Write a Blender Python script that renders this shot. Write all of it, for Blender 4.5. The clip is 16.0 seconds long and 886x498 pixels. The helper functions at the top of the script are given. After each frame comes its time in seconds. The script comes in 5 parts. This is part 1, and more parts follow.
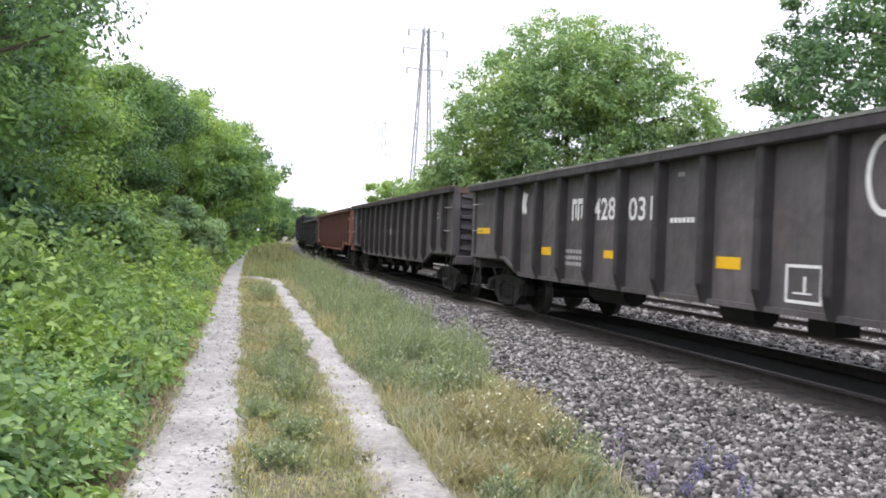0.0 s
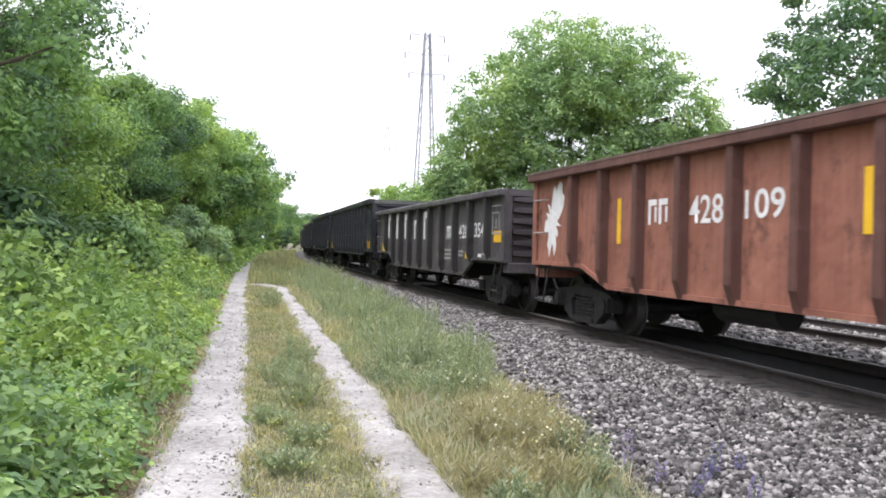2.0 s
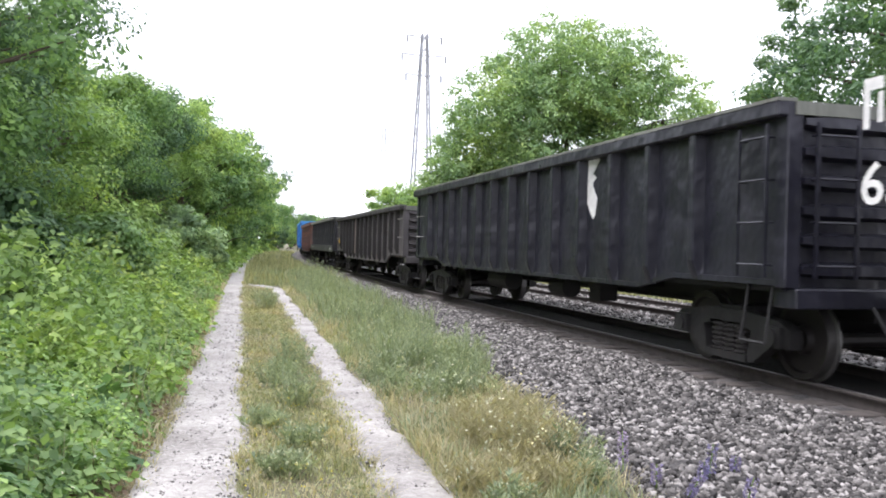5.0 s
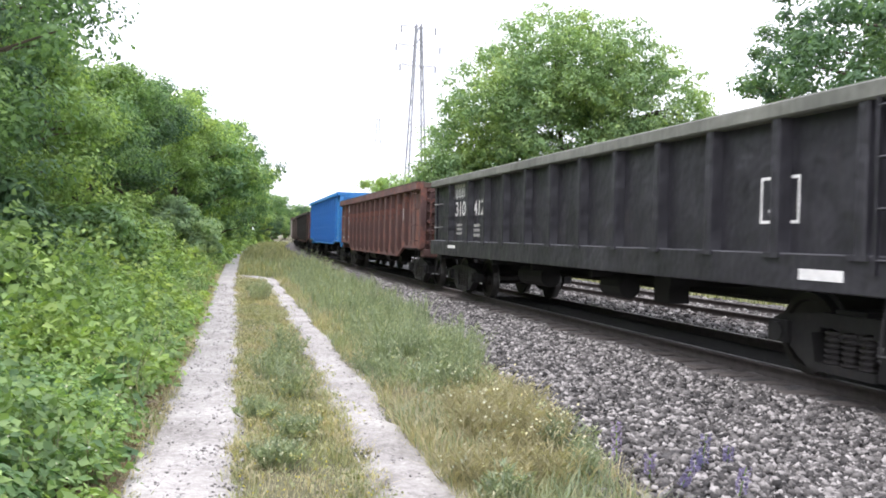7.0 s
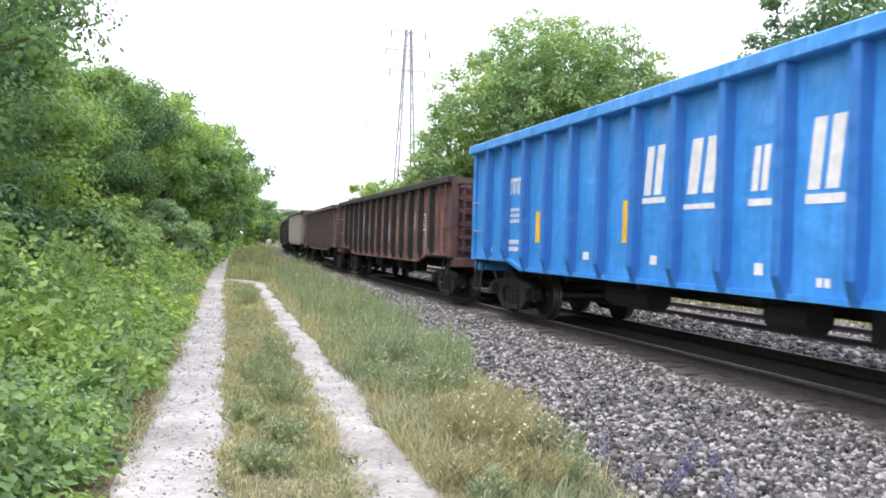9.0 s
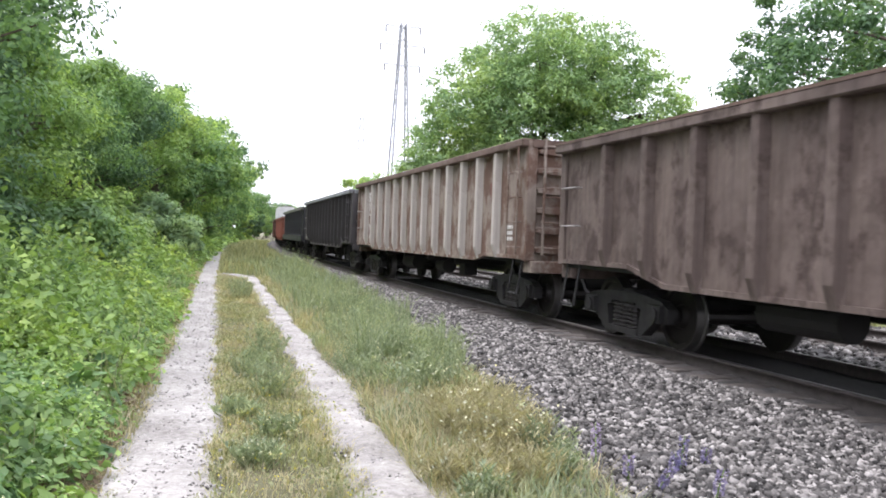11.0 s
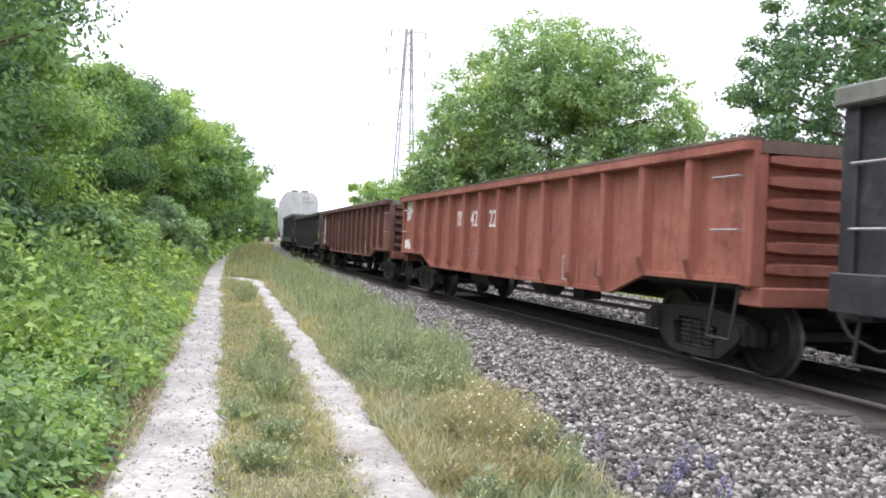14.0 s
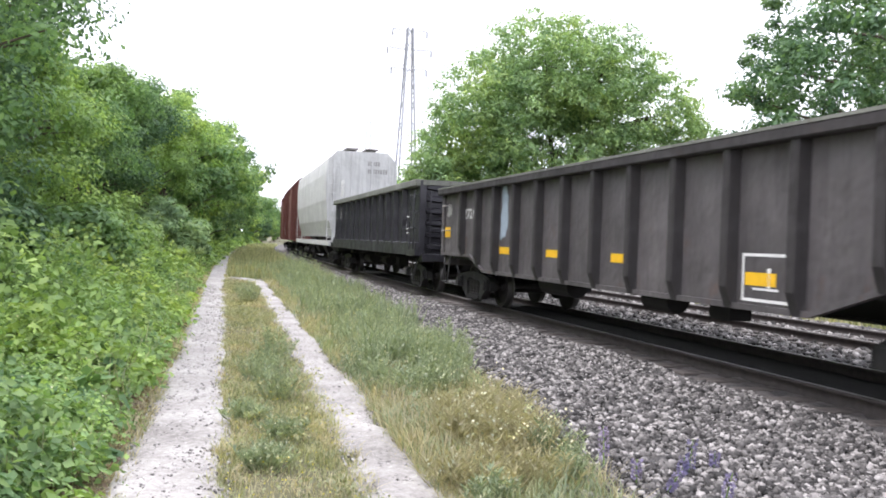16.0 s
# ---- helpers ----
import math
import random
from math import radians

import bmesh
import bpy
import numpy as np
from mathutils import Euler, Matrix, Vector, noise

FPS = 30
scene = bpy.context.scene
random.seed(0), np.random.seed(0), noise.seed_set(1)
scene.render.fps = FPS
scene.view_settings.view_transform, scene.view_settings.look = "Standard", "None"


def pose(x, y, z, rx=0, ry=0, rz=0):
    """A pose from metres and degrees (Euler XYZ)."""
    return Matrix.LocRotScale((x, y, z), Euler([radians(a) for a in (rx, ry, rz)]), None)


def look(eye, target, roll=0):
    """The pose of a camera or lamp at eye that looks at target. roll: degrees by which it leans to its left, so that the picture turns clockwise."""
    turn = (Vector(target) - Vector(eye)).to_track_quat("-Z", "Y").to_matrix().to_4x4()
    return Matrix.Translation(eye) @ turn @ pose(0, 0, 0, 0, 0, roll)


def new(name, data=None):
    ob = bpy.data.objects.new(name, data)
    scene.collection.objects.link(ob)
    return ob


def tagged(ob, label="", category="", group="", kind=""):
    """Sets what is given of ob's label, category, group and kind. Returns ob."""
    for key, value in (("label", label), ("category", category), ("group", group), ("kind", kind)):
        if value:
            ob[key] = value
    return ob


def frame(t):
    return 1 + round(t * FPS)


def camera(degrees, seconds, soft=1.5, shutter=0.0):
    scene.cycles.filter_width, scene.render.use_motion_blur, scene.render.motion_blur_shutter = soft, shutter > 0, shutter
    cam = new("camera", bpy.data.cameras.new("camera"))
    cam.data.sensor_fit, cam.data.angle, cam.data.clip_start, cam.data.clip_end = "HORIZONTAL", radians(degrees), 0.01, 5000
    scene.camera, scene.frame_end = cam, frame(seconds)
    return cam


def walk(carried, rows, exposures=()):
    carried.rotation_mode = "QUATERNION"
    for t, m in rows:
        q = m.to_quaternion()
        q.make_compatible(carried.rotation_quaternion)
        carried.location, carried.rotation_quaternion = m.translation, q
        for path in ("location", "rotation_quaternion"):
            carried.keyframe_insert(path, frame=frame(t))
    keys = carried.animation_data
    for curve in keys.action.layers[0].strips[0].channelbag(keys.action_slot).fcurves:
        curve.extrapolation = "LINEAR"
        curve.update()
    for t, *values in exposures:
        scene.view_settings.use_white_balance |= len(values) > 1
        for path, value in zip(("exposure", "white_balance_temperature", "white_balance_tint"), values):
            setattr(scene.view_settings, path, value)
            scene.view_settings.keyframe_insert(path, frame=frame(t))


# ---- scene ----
cam = camera(55.19, 16.0, soft=1.8, shutter=0.07)
EYE = (0.0, 0.0, 1.5)
# seconds, tilt, roll and turn in degrees: held in the hand on one spot
SWAY = [
    (0, 89.48, -2.20, -14.86),
    (0.5, 89.64, -2.21, -14.85),
    (1, 89.52, -1.45, -14.52),
    (1.5, 89.53, -1.01, -14.25),
    (2, 89.74, -1.21, -14.53),
    (2.5, 89.69, -1.20, -14.54),
    (3, 89.46, -1.15, -14.68),
    (3.5, 89.56, -1.34, -14.68),
    (4, 89.89, -1.53, -14.48),
    (6.5, 89.51, -1.28, -15.31),
    (7, 89.24, -1.43, -15.17),
    (7.5, 88.93, -1.59, -15.53),
    (8, 88.79, -1.88, -15.42),
    (8.5, 89.25, -1.95, -15.68),
    (9, 89.58, -1.70, -15.92),
    (11.5, 89.25, -2.15, -16.41),
    (12, 89.64, -2.16, -16.08),
    (12.5, 89.48, -2.31, -16.06),
    (13, 89.30, -2.34, -16.04),
    (13.5, 89.41, -2.52, -16.09),
    (14, 89.57, -2.29, -16.04),
    (14.5, 89.69, -2.30, -15.91),
    (15, 89.51, -2.27, -15.83),
    (15.5, 89.47, -1.93, -15.77),
    (16, 89.50, -1.98, -15.89),
]
walk(cam, [(t, pose(*EYE, a, b, c)) for t, a, b, c in SWAY], exposures=[(0.0, 0.82, 6200, 17), (2.0, 0.96, 6200, 17), (16.0, 1.06, 6200, 17)])

# ---- light: an overcast summer sky ----
world = bpy.data.worlds.new("overcast_sky")
scene.world = world
world.use_nodes = True
wn, wl = world.node_tree.nodes, world.node_tree.links
sky = wn.new("ShaderNodeTexSky")
sky.sky_type = "NISHITA"
sky.sun_disc = False
sky.sun_elevation, sky.sun_rotation = radians(69), radians(291)
sky.air_density, sky.dust_density = 1.0, 4.0
dim = wn.new("ShaderNodeMix")
dim.data_type = "RGBA"
dim.inputs[0].default_value = 0.9
scale_sky = wn.new("ShaderNodeVectorMath")
scale_sky.operation = "SCALE"
scale_sky.inputs["Scale"].default_value = 0.1
wl.new(sky.outputs[0], scale_sky.inputs[0])
wl.new(scale_sky.outputs[0], dim.inputs[6])
dim.inputs[7].default_value = (1.11, 1.14, 1.18, 1)
wl.new(dim.outputs[2], wn["Background"].inputs[0])
wn["Background"].inputs[1].default_value = 1.0
sun = new("sun", bpy.data.lights.new("sun", "SUN"))
sun.data.energy, sun.data.angle, sun.data.color = 1.5, radians(35), (1.0, 0.97, 0.92)
sun.matrix_world = look((0, 0, 30), (12, -4.6, 30 - 33))


# ---- materials ----
def nodes(name):
    m = bpy.data.materials.new(name)
    m.use_nodes = True
    n, l = m.node_tree.nodes, m.node_tree.links
    return m, n, l, n["Principled BSDF"]


def coords(n, l, scale=(1, 1, 1), kind="Object"):
    tc = n.new("ShaderNodeTexCoord")
    mp = n.new("ShaderNodeMapping")
    mp.inputs["Scale"].default_value = scale
    l.new(tc.outputs[kind], mp.inputs[0])
    return mp.outputs[0]


def noise_node(n, l, vec, scale, detail=4, rough=0.6):
    t = n.new("ShaderNodeTexNoise")
    t.inputs["Scale"].default_value, t.inputs["Detail"].default_value, t.inputs["Roughness"].default_value = scale, detail, rough
    l.new(vec, t.inputs["Vector"])
    return t.outputs["Fac"]


def ramp(n, l, fac, stops):
    r = n.new("ShaderNodeValToRGB")
    e = r.color_ramp.elements
    while len(e) < len(stops):
        e.new(0.5)
    for el, (p, c) in zip(e, stops):
        el.position, el.color = p, (*c, 1)
    l.new(fac, r.inputs[0])
    return r.outputs[0]


def mix(n, l, fac, a, b, how="MIX"):
    m = n.new("ShaderNodeMix")
    m.data_type, m.blend_type = "RGBA", how
    for sock, v in ((m.inputs[0], fac), (m.inputs[6], a), (m.inputs[7], b)):
        if isinstance(v, (int, float)):
            sock.default_value = v
        elif isinstance(v, tuple):
            sock.default_value = (*v, 1)
        else:
            l.new(v, sock)
    return m.outputs[2]


def bump(n, l, height, p, strength=0.4, dist=0.01):
    b = n.new("ShaderNodeBump")
    b.inputs["Strength"].default_value, b.inputs["Distance"].default_value = strength, dist
    l.new(height, b.inputs["Height"])
    l.new(b.outputs[0], p.inputs["Normal"])


def plain(name, col, rough=0.6, metal=0.0, var=0.25, scale=6.0):
    m, n, l, p = nodes(name)
    v = coords(n, l)
    f = noise_node(n, l, v, scale, 6)
    lo, hi = tuple(c * (1 - var) for c in col), tuple(min(1, c * (1 + var)) for c in col)
    l.new(ramp(n, l, f, [(0.3, lo), (0.7, hi)]), p.inputs["Base Color"])
    p.inputs["Roughness"].default_value, p.inputs["Metallic"].default_value = rough, metal
    bump(n, l, noise_node(n, l, v, scale * 8, 3), p, 0.25, 0.004)
    return m


def car_paint(name, col, fade, rust, amount, rough=0.6):
    """Weathered paint: broad fading, streaks that run down, rust breaking through."""
    m, n, l, p = nodes(name)
    v = coords(n, l)
    broad = noise_node(n, l, v, 0.9, 5)
    streak = noise_node(n, l, coords(n, l, (7, 7, 0.55)), 1.6, 5)
    spots = noise_node(n, l, coords(n, l, (1, 1, 0.75)), 2.3, 9, 0.68)
    c = ramp(n, l, broad, [(0.32, col), (0.68, fade)])
    c = mix(n, l, ramp(n, l, streak, [(0.45, (0, 0, 0)), (0.75, (0.55, 0.55, 0.55))]), c, tuple(0.55 * a for a in col))
    edge = 0.72 - 0.42 * amount
    c = mix(n, l, ramp(n, l, spots, [(edge, (0, 0, 0)), (edge + 0.1, (0.9, 0.9, 0.9))]), c, rust)
    l.new(c, p.inputs["Base Color"])
    l.new(ramp(n, l, spots, [(0.3, (rough - 0.1,) * 3), (0.7, (min(0.95, rough + 0.2),) * 3)]), p.inputs["Roughness"])
    dents = n.new("ShaderNodeMath")
    dents.operation = "MULTIPLY_ADD"
    dents.inputs[1].default_value = 0.12
    l.new(noise_node(n, l, coords(n, l, (1, 1, 0.6)), 5.0, 3), dents.inputs[0])
    l.new(noise_node(n, l, v, 1.5, 3), dents.inputs[2])
    bump(n, l, dents.outputs[0], p, 0.8, 0.08)
    return m


def leaf_material(name, dark, light, dry=(0.25, 0.22, 0.06), drygo=0.0, vary=1.0):
    m, n, l, p = nodes(name)
    g = n.new("ShaderNodeNewGeometry")
    stops = [(0.0, dark), (0.75, light), (1.0, tuple(a + (b - a) * drygo for a, b in zip(light, dry)))]
    c = ramp(n, l, g.outputs["Random Per Island"], stops)
    patch = noise_node(n, l, coords(n, l), 0.42, 3)
    c = mix(n, l, vary, c, ramp(n, l, patch, [(0.3, (0.60, 0.66, 0.72)), (0.5, (1.0, 1.0, 1.0)), (0.7, (1.4, 1.2, 0.82))]), "MULTIPLY")
    tuft = noise_node(n, l, coords(n, l), 2.2, 2)
    c = mix(n, l, vary, c, ramp(n, l, tuft, [(0.32, (0.62, 0.67, 0.7)), (0.68, (1.28, 1.22, 1.05))]), "MULTIPLY")
    l.new(c, p.inputs["Base Color"])
    p.inputs["Roughness"].default_value = 0.55
    p.inputs["Specular IOR Level"].default_value = 0.35
    t = n.new("ShaderNodeBsdfTranslucent")
    l.new(mix(n, l, 1.0, c, (1.25, 1.3, 0.7), "MULTIPLY"), t.inputs["Color"])
    s = n.new("ShaderNodeMixShader")
    s.inputs[0].default_value = 0.36
    l.new(p.outputs[0], s.inputs[1])
    l.new(t.outputs[0], s.inputs[2])
    l.new(s.outputs[0], n["Material Output"].inputs[0])
    return m


def soil_material(name, stops, fine, broad, rough=0.95, relief=0.02):
    m, n, l, p = nodes(name)
    v = coords(n, l)
    a, b = noise_node(n, l, v, fine, 8, 0.7), noise_node(n, l, v, broad, 5)
    mx = n.new("ShaderNodeMath")
    mx.operation = "MULTIPLY_ADD"
    mx.inputs[1].default_value = 0.5
    l.new(a, mx.inputs[0])
    h = n.new("ShaderNodeMath")
    h.operation = "MULTIPLY"
    h.inputs[1].default_value = 0.5
    l.new(b, h.inputs[0])
    l.new(h.outputs[0], mx.inputs[2])
    l.new(ramp(n, l, mx.outputs[0], stops), p.inputs["Base Color"])
    p.inputs["Roughness"].default_value = rough
    bump(n, l, a, p, 0.8, relief)
    return m


def stone_material(name, stops, rough=0.85):
    m, n, l, p = nodes(name)
    g = n.new("ShaderNodeNewGeometry")
    c = ramp(n, l, g.outputs["Random Per Island"], stops)
    f = noise_node(n, l, coords(n, l), 60, 4)
    l.new(mix(n, l, 1.0, c, ramp(n, l, f, [(0.3, (0.75, 0.75, 0.75)), (0.7, (1.15, 1.15, 1.15))]), "MULTIPLY"), p.inputs["Base Color"])
    p.inputs["Roughness"].default_value = rough
    return m


M_GROUND = soil_material("ground_soil", [(0.3, (0.07, 0.07, 0.038)), (0.5, (0.14, 0.135, 0.075)), (0.7, (0.24, 0.215, 0.13))], 30, 0.7)
M_PATH = soil_material("path_gravel", [(0.36, (0.20, 0.187, 0.174)), (0.46, (0.31, 0.291, 0.275)), (0.54, (0.395, 0.374, 0.355)), (0.64, (0.52, 0.497, 0.474))], 22, 1.3, relief=0.02)
M_BED = soil_material("ballast_bed", [(0.34, (0.022, 0.02, 0.02)), (0.5, (0.085, 0.08, 0.078)), (0.66, (0.21, 0.20, 0.195))], 34, 1.1, relief=0.04)
M_STONE = stone_material("ballast_stone", [(0.0, (0.018, 0.0168, 0.016)), (0.3, (0.066, 0.061, 0.058)), (0.7, (0.172, 0.161, 0.152)), (1.0, (0.43, 0.405, 0.385))])
M_PEBBLE = stone_material("path_pebble", [(0.0, (0.09, 0.083, 0.08)), (0.3, (0.22, 0.205, 0.198)), (0.6, (0.37, 0.35, 0.34)), (1.0, (0.56, 0.54, 0.52))])
M_TIE = plain("tie_wood", (0.095, 0.082, 0.074), 0.9, 0, 0.4, 5)
M_RAIL = plain("rail_rust", (0.06, 0.05, 0.046), 0.75, 0.2, 0.3, 9)
M_RAILHEAD = plain("rail_head", (0.19, 0.175, 0.165), 0.5, 0.8, 0.2, 20)
M_BARK = plain("bark", (0.09, 0.07, 0.055), 0.95, 0, 0.4, 7)
M_STEEL = plain("galvanised_steel", (0.30, 0.31, 0.33), 0.7, 0.2, 0.15, 1)
M_LEAF_DARK = leaf_material("leaf_dark", (0.07, 0.14, 0.078), (0.14, 0.245, 0.13))
M_LEAF_MID = leaf_material("leaf_mid", (0.115, 0.21, 0.088), (0.22, 0.36, 0.15))
M_LEAF_LIGHT = leaf_material("leaf_light", (0.19, 0.305, 0.108), (0.335, 0.485, 0.175))
M_WEED = leaf_material("leaf_weed", (0.145, 0.24, 0.086), (0.30, 0.43, 0.162))
M_GRASS = leaf_material("grass_blade", (0.19, 0.205, 0.115), (0.375, 0.39, 0.23), (0.46, 0.41, 0.255), 0.8, 0.4)
M_TALLGRASS = leaf_material("grass_tall", (0.17, 0.215, 0.135), (0.33, 0.39, 0.25), (0.37, 0.37, 0.25), 0.5, 0.4)
M_BURDOCK = leaf_material("leaf_burdock", (0.10, 0.195, 0.083), (0.20, 0.33, 0.15))
M_LEAF_BRIGHT = leaf_material("leaf_bright", (0.18, 0.29, 0.145), (0.31, 0.445, 0.22))
M_SUMAC = leaf_material("leaf_sumac", (0.24, 0.36, 0.20), (0.38, 0.52, 0.31))
M_DRY = leaf_material("grass_dry", (0.29, 0.26, 0.165), (0.48, 0.43, 0.295), (0.56, 0.48, 0.31), 0.9, 0.4)
M_HERB = leaf_material("herb_grey_green", (0.20, 0.25, 0.155), (0.38, 0.44, 0.285), (0.4, 0.4, 0.25), 0.5, 0.5)
M_LITTER = leaf_material("dead_leaf", (0.14, 0.10, 0.075), (0.27, 0.20, 0.15), (0.34, 0.28, 0.2), 0.8)
M_STRAW = leaf_material("straw_brown", (0.30, 0.275, 0.165), (0.50, 0.46, 0.30), (0.46, 0.36, 0.24), 0.5, 0.4)
M_FLOWER = leaf_material("flower_white", (0.55, 0.55, 0.45), (0.75, 0.74, 0.62))
M_YELLOWFLOWER = leaf_material("flower_yellow", (0.5, 0.42, 0.05), (0.7, 0.6, 0.08))
M_PURPLE = leaf_material("flower_purple", (0.19, 0.16, 0.36), (0.33, 0.29, 0.52))
M_BOGIE = car_paint("bogie_grime", (0.008, 0.0075, 0.008), (0.018, 0.016, 0.0155), (0.04, 0.03, 0.025), 0.3, 0.65)
M_UNDER = plain("underframe_black", (0.012, 0.011, 0.011), 0.75, 0, 0.3, 4)
M_WHEEL = plain("wheel_steel", (0.02, 0.017, 0.016), 0.55, 0.3, 0.25, 8)
M_TREAD = plain("wheel_tread", (0.14, 0.135, 0.13), 0.45, 0.8, 0.1, 8)
M_WHITE = plain("stencil_white", (0.72, 0.71, 0.69), 0.6, 0, 0.14, 9)
M_GREYMARK = plain("stencil_faded", (0.34, 0.33, 0.32), 0.7, 0, 0.2, 9)
M_YELLOW = plain("reflector_yellow", (0.80, 0.47, 0.02), 0.45, 0, 0.12, 4)
M_RUNG = plain("rung_worn", (0.30, 0.28, 0.27), 0.5, 0.3, 0.25, 12)
M_BLACKMARK = plain("stencil_black", (0.02, 0.02, 0.022), 0.6, 0, 0.1, 9)


# ---- mesh helpers ----
def add_box(bm, x0, x1, y0, y1, z0, z1):
    v = [bm.verts.new(p) for p in ((x0, y0, z0), (x1, y0, z0), (x1, y1, z0), (x0, y1, z0), (x0, y0, z1), (x1, y0, z1), (x1, y1, z1), (x0, y1, z1))]
    for f in ((3, 2, 1, 0), (4, 5, 6, 7), (0, 1, 5, 4), (1, 2, 6, 5), (2, 3, 7, 6), (3, 0, 4, 7)):
        bm.faces.new([v[i] for i in f])
    return v


def extrude_outline(bm, outline, x0, x1):
    """A plate with the outline (y, z) between two planes of x."""
    a, b = [bm.verts.new((x0, y, z)) for y, z in outline], [bm.verts.new((x1, y, z)) for y, z in outline]
    bm.faces.new(a)
    bm.faces.new(b[::-1])
    for i in range(len(a)):
        j = (i + 1) % len(a)
        bm.faces.new((a[j], a[i], b[i], b[j]))
    bmesh.ops.recalc_face_normals(bm, faces=bm.faces)


def tube(bm, a, b, r0, r1=None, n=8, cap=True):
    a, b = Vector(a), Vector(b)
    r1 = r0 if r1 is None else r1
    q = (b - a).to_track_quat("Z", "Y")
    rings = []
    for c, r in ((a, r0), (b, r1)):
        rings.append([bm.verts.new(c + q @ Vector((r * math.cos(2 * math.pi * i / n), r * math.sin(2 * math.pi * i / n), 0))) for i in range(n)])
    for i in range(n):
        j = (i + 1) % n
        bm.faces.new((rings[0][i], rings[0][j], rings[1][j], rings[1][i]))
    if cap:
        bm.faces.new(rings[0][::-1])
        bm.faces.new(rings[1])


def lathe_x(bm, profile, n=24):
    """Turns a profile of (x, r) round the x axis."""
    rings = [[bm.verts.new((x, r * math.cos(2 * math.pi * i / n), r * math.sin(2 * math.pi * i / n))) for i in range(n)] for x, r in profile]
    for a, b in zip(rings, rings[1:]):
        for i in range(n):
            j = (i + 1) % n
            bm.faces.new((a[i], a[j], b[j], b[i]))
    bm.faces.new(rings[0][::-1])
    bm.faces.new(rings[-1])
    bmesh.ops.recalc_face_normals(bm, faces=bm.faces)


def mesh_of(name, bm, material):
    me = bpy.data.meshes.new(name)
    bm.to_mesh(me)
    bm.free()
    me.materials.append(material)
    return me


def part(name, bm, material, parent, label="", at=None):
    me = bm if isinstance(bm, bpy.types.Mesh) else mesh_of(name, bm, material)
    ob = new(name, me)
    ob.parent = parent
    if at is not None:
        ob.matrix_basis = at
    return tagged(ob, label)


def fast_mesh(name, verts, faces, material):
    """A mesh out of numpy arrays: verts (n, 3), faces (m, k)."""
    me = bpy.data.meshes.new(name)
    m, k = faces.shape
    me.vertices.add(len(verts))
    me.vertices.foreach_set("co", np.ascontiguousarray(verts, dtype=np.float32).ravel())
    me.loops.add(m * k)
    me.loops.foreach_set("vertex_index", np.ascontiguousarray(faces, dtype=np.int32).ravel())
    me.polygons.add(m)
    me.polygons.foreach_set("loop_start", np.arange(0, m * k, k, dtype=np.int32))
    me.update(calc_edges=True)
    me.validate()
    me.materials.append(material)
    return me


# ---- the line of the track ----
XC, RADIUS, BEND = 6.70, 950.0, 18.0
RAIL_Z = 0.20
SPEED = 18.6


def shift(y):
    return np.where(y > BEND, (y - BEND) ** 2 / (2 * RADIUS), 0.0)


def along(s, off=0.0):
    """Place and turn (degrees) at s metres along the track, off metres to its right."""
    if s <= BEND:
        return XC + off, s, 0.0
    a = (s - BEND) / RADIUS
    return XC + RADIUS - (RADIUS - off) * math.cos(a), BEND + (RADIUS - off) * math.sin(a), -math.degrees(a)


def path_x(y):
    return -0.33 + 1.25 * (1 - np.exp(-y / 30)) + shift(y)


def ballast_edge(y):
    return 1.75 + 0.118 * np.minimum(y, 18) + 0.03 * np.clip(y - 18, 0, 12) + shift(y)


# ---- ground, path and ballast ----
def strip(name, ys, left, right, z, material, cols=6, jitter=0.0, label="", category="", rng=None):
    rng = rng or np.random.default_rng(3)
    t = np.linspace(0, 1, cols + 1)
    lx, rx = left(ys), right(ys)
    X = lx[:, None] + (rx - lx)[:, None] * t
    Y = np.repeat(ys[:, None], cols + 1, 1)
    Z = z(X, Y, t[None, :])
    if jitter:
        Z = Z + rng.normal(0, jitter, Z.shape)
    V = np.stack([X, Y, Z], -1).reshape(-1, 3)
    r, c = np.meshgrid(np.arange(len(ys) - 1), np.arange(cols), indexing="ij")
    i = (r * (cols + 1) + c).ravel()
    F = np.stack([i, i + 1, i + cols + 2, i + cols + 1], 1)
    me = fast_mesh(name, V, F, material)
    me.polygons.foreach_set("use_smooth", np.ones(len(F), dtype=bool))
    return tagged(new(name, me), label, category, kind="structure")


def wobble(y, seed, a=0.06):
    return a * (np.sin(y * 1.7 + seed) + 0.6 * np.sin(y * 4.3 + 2 * seed) + 0.4 * np.sin(y * 9.1 + 3 * seed))


ys = np.unique(np.concatenate([np.linspace(-1500, -30, 12), np.linspace(-30, 60, 181), np.linspace(60, 240, 60), np.linspace(240, 2500, 12)]))
xs = np.unique(np.concatenate([np.linspace(-1500, -30, 10), np.linspace(-30, 50, 100), np.linspace(50, 1800, 12)]))
GX, GY = np.meshgrid(xs, ys)
GZ = 0.02 * np.sin(GX * 1.3) * np.sin(GY * 0.9) - 0.02
GZ = GZ + np.clip((-1.2 - GX + shift(GY)) * 0.10, 0, 0.5)
i = (np.arange(len(ys) - 1)[:, None] * len(xs) + np.arange(len(xs) - 1)).ravel()
ground = tagged(new("ground", fast_mesh("ground", np.stack([GX, GY, GZ], -1).reshape(-1, 3), np.stack([i, i + 1, i + len(xs) + 1, i + len(xs)], 1), M_GROUND)),
                "grassy brown earth reaching to the horizon", "ground", kind="structure")
yp = np.linspace(-6, 130, 700)
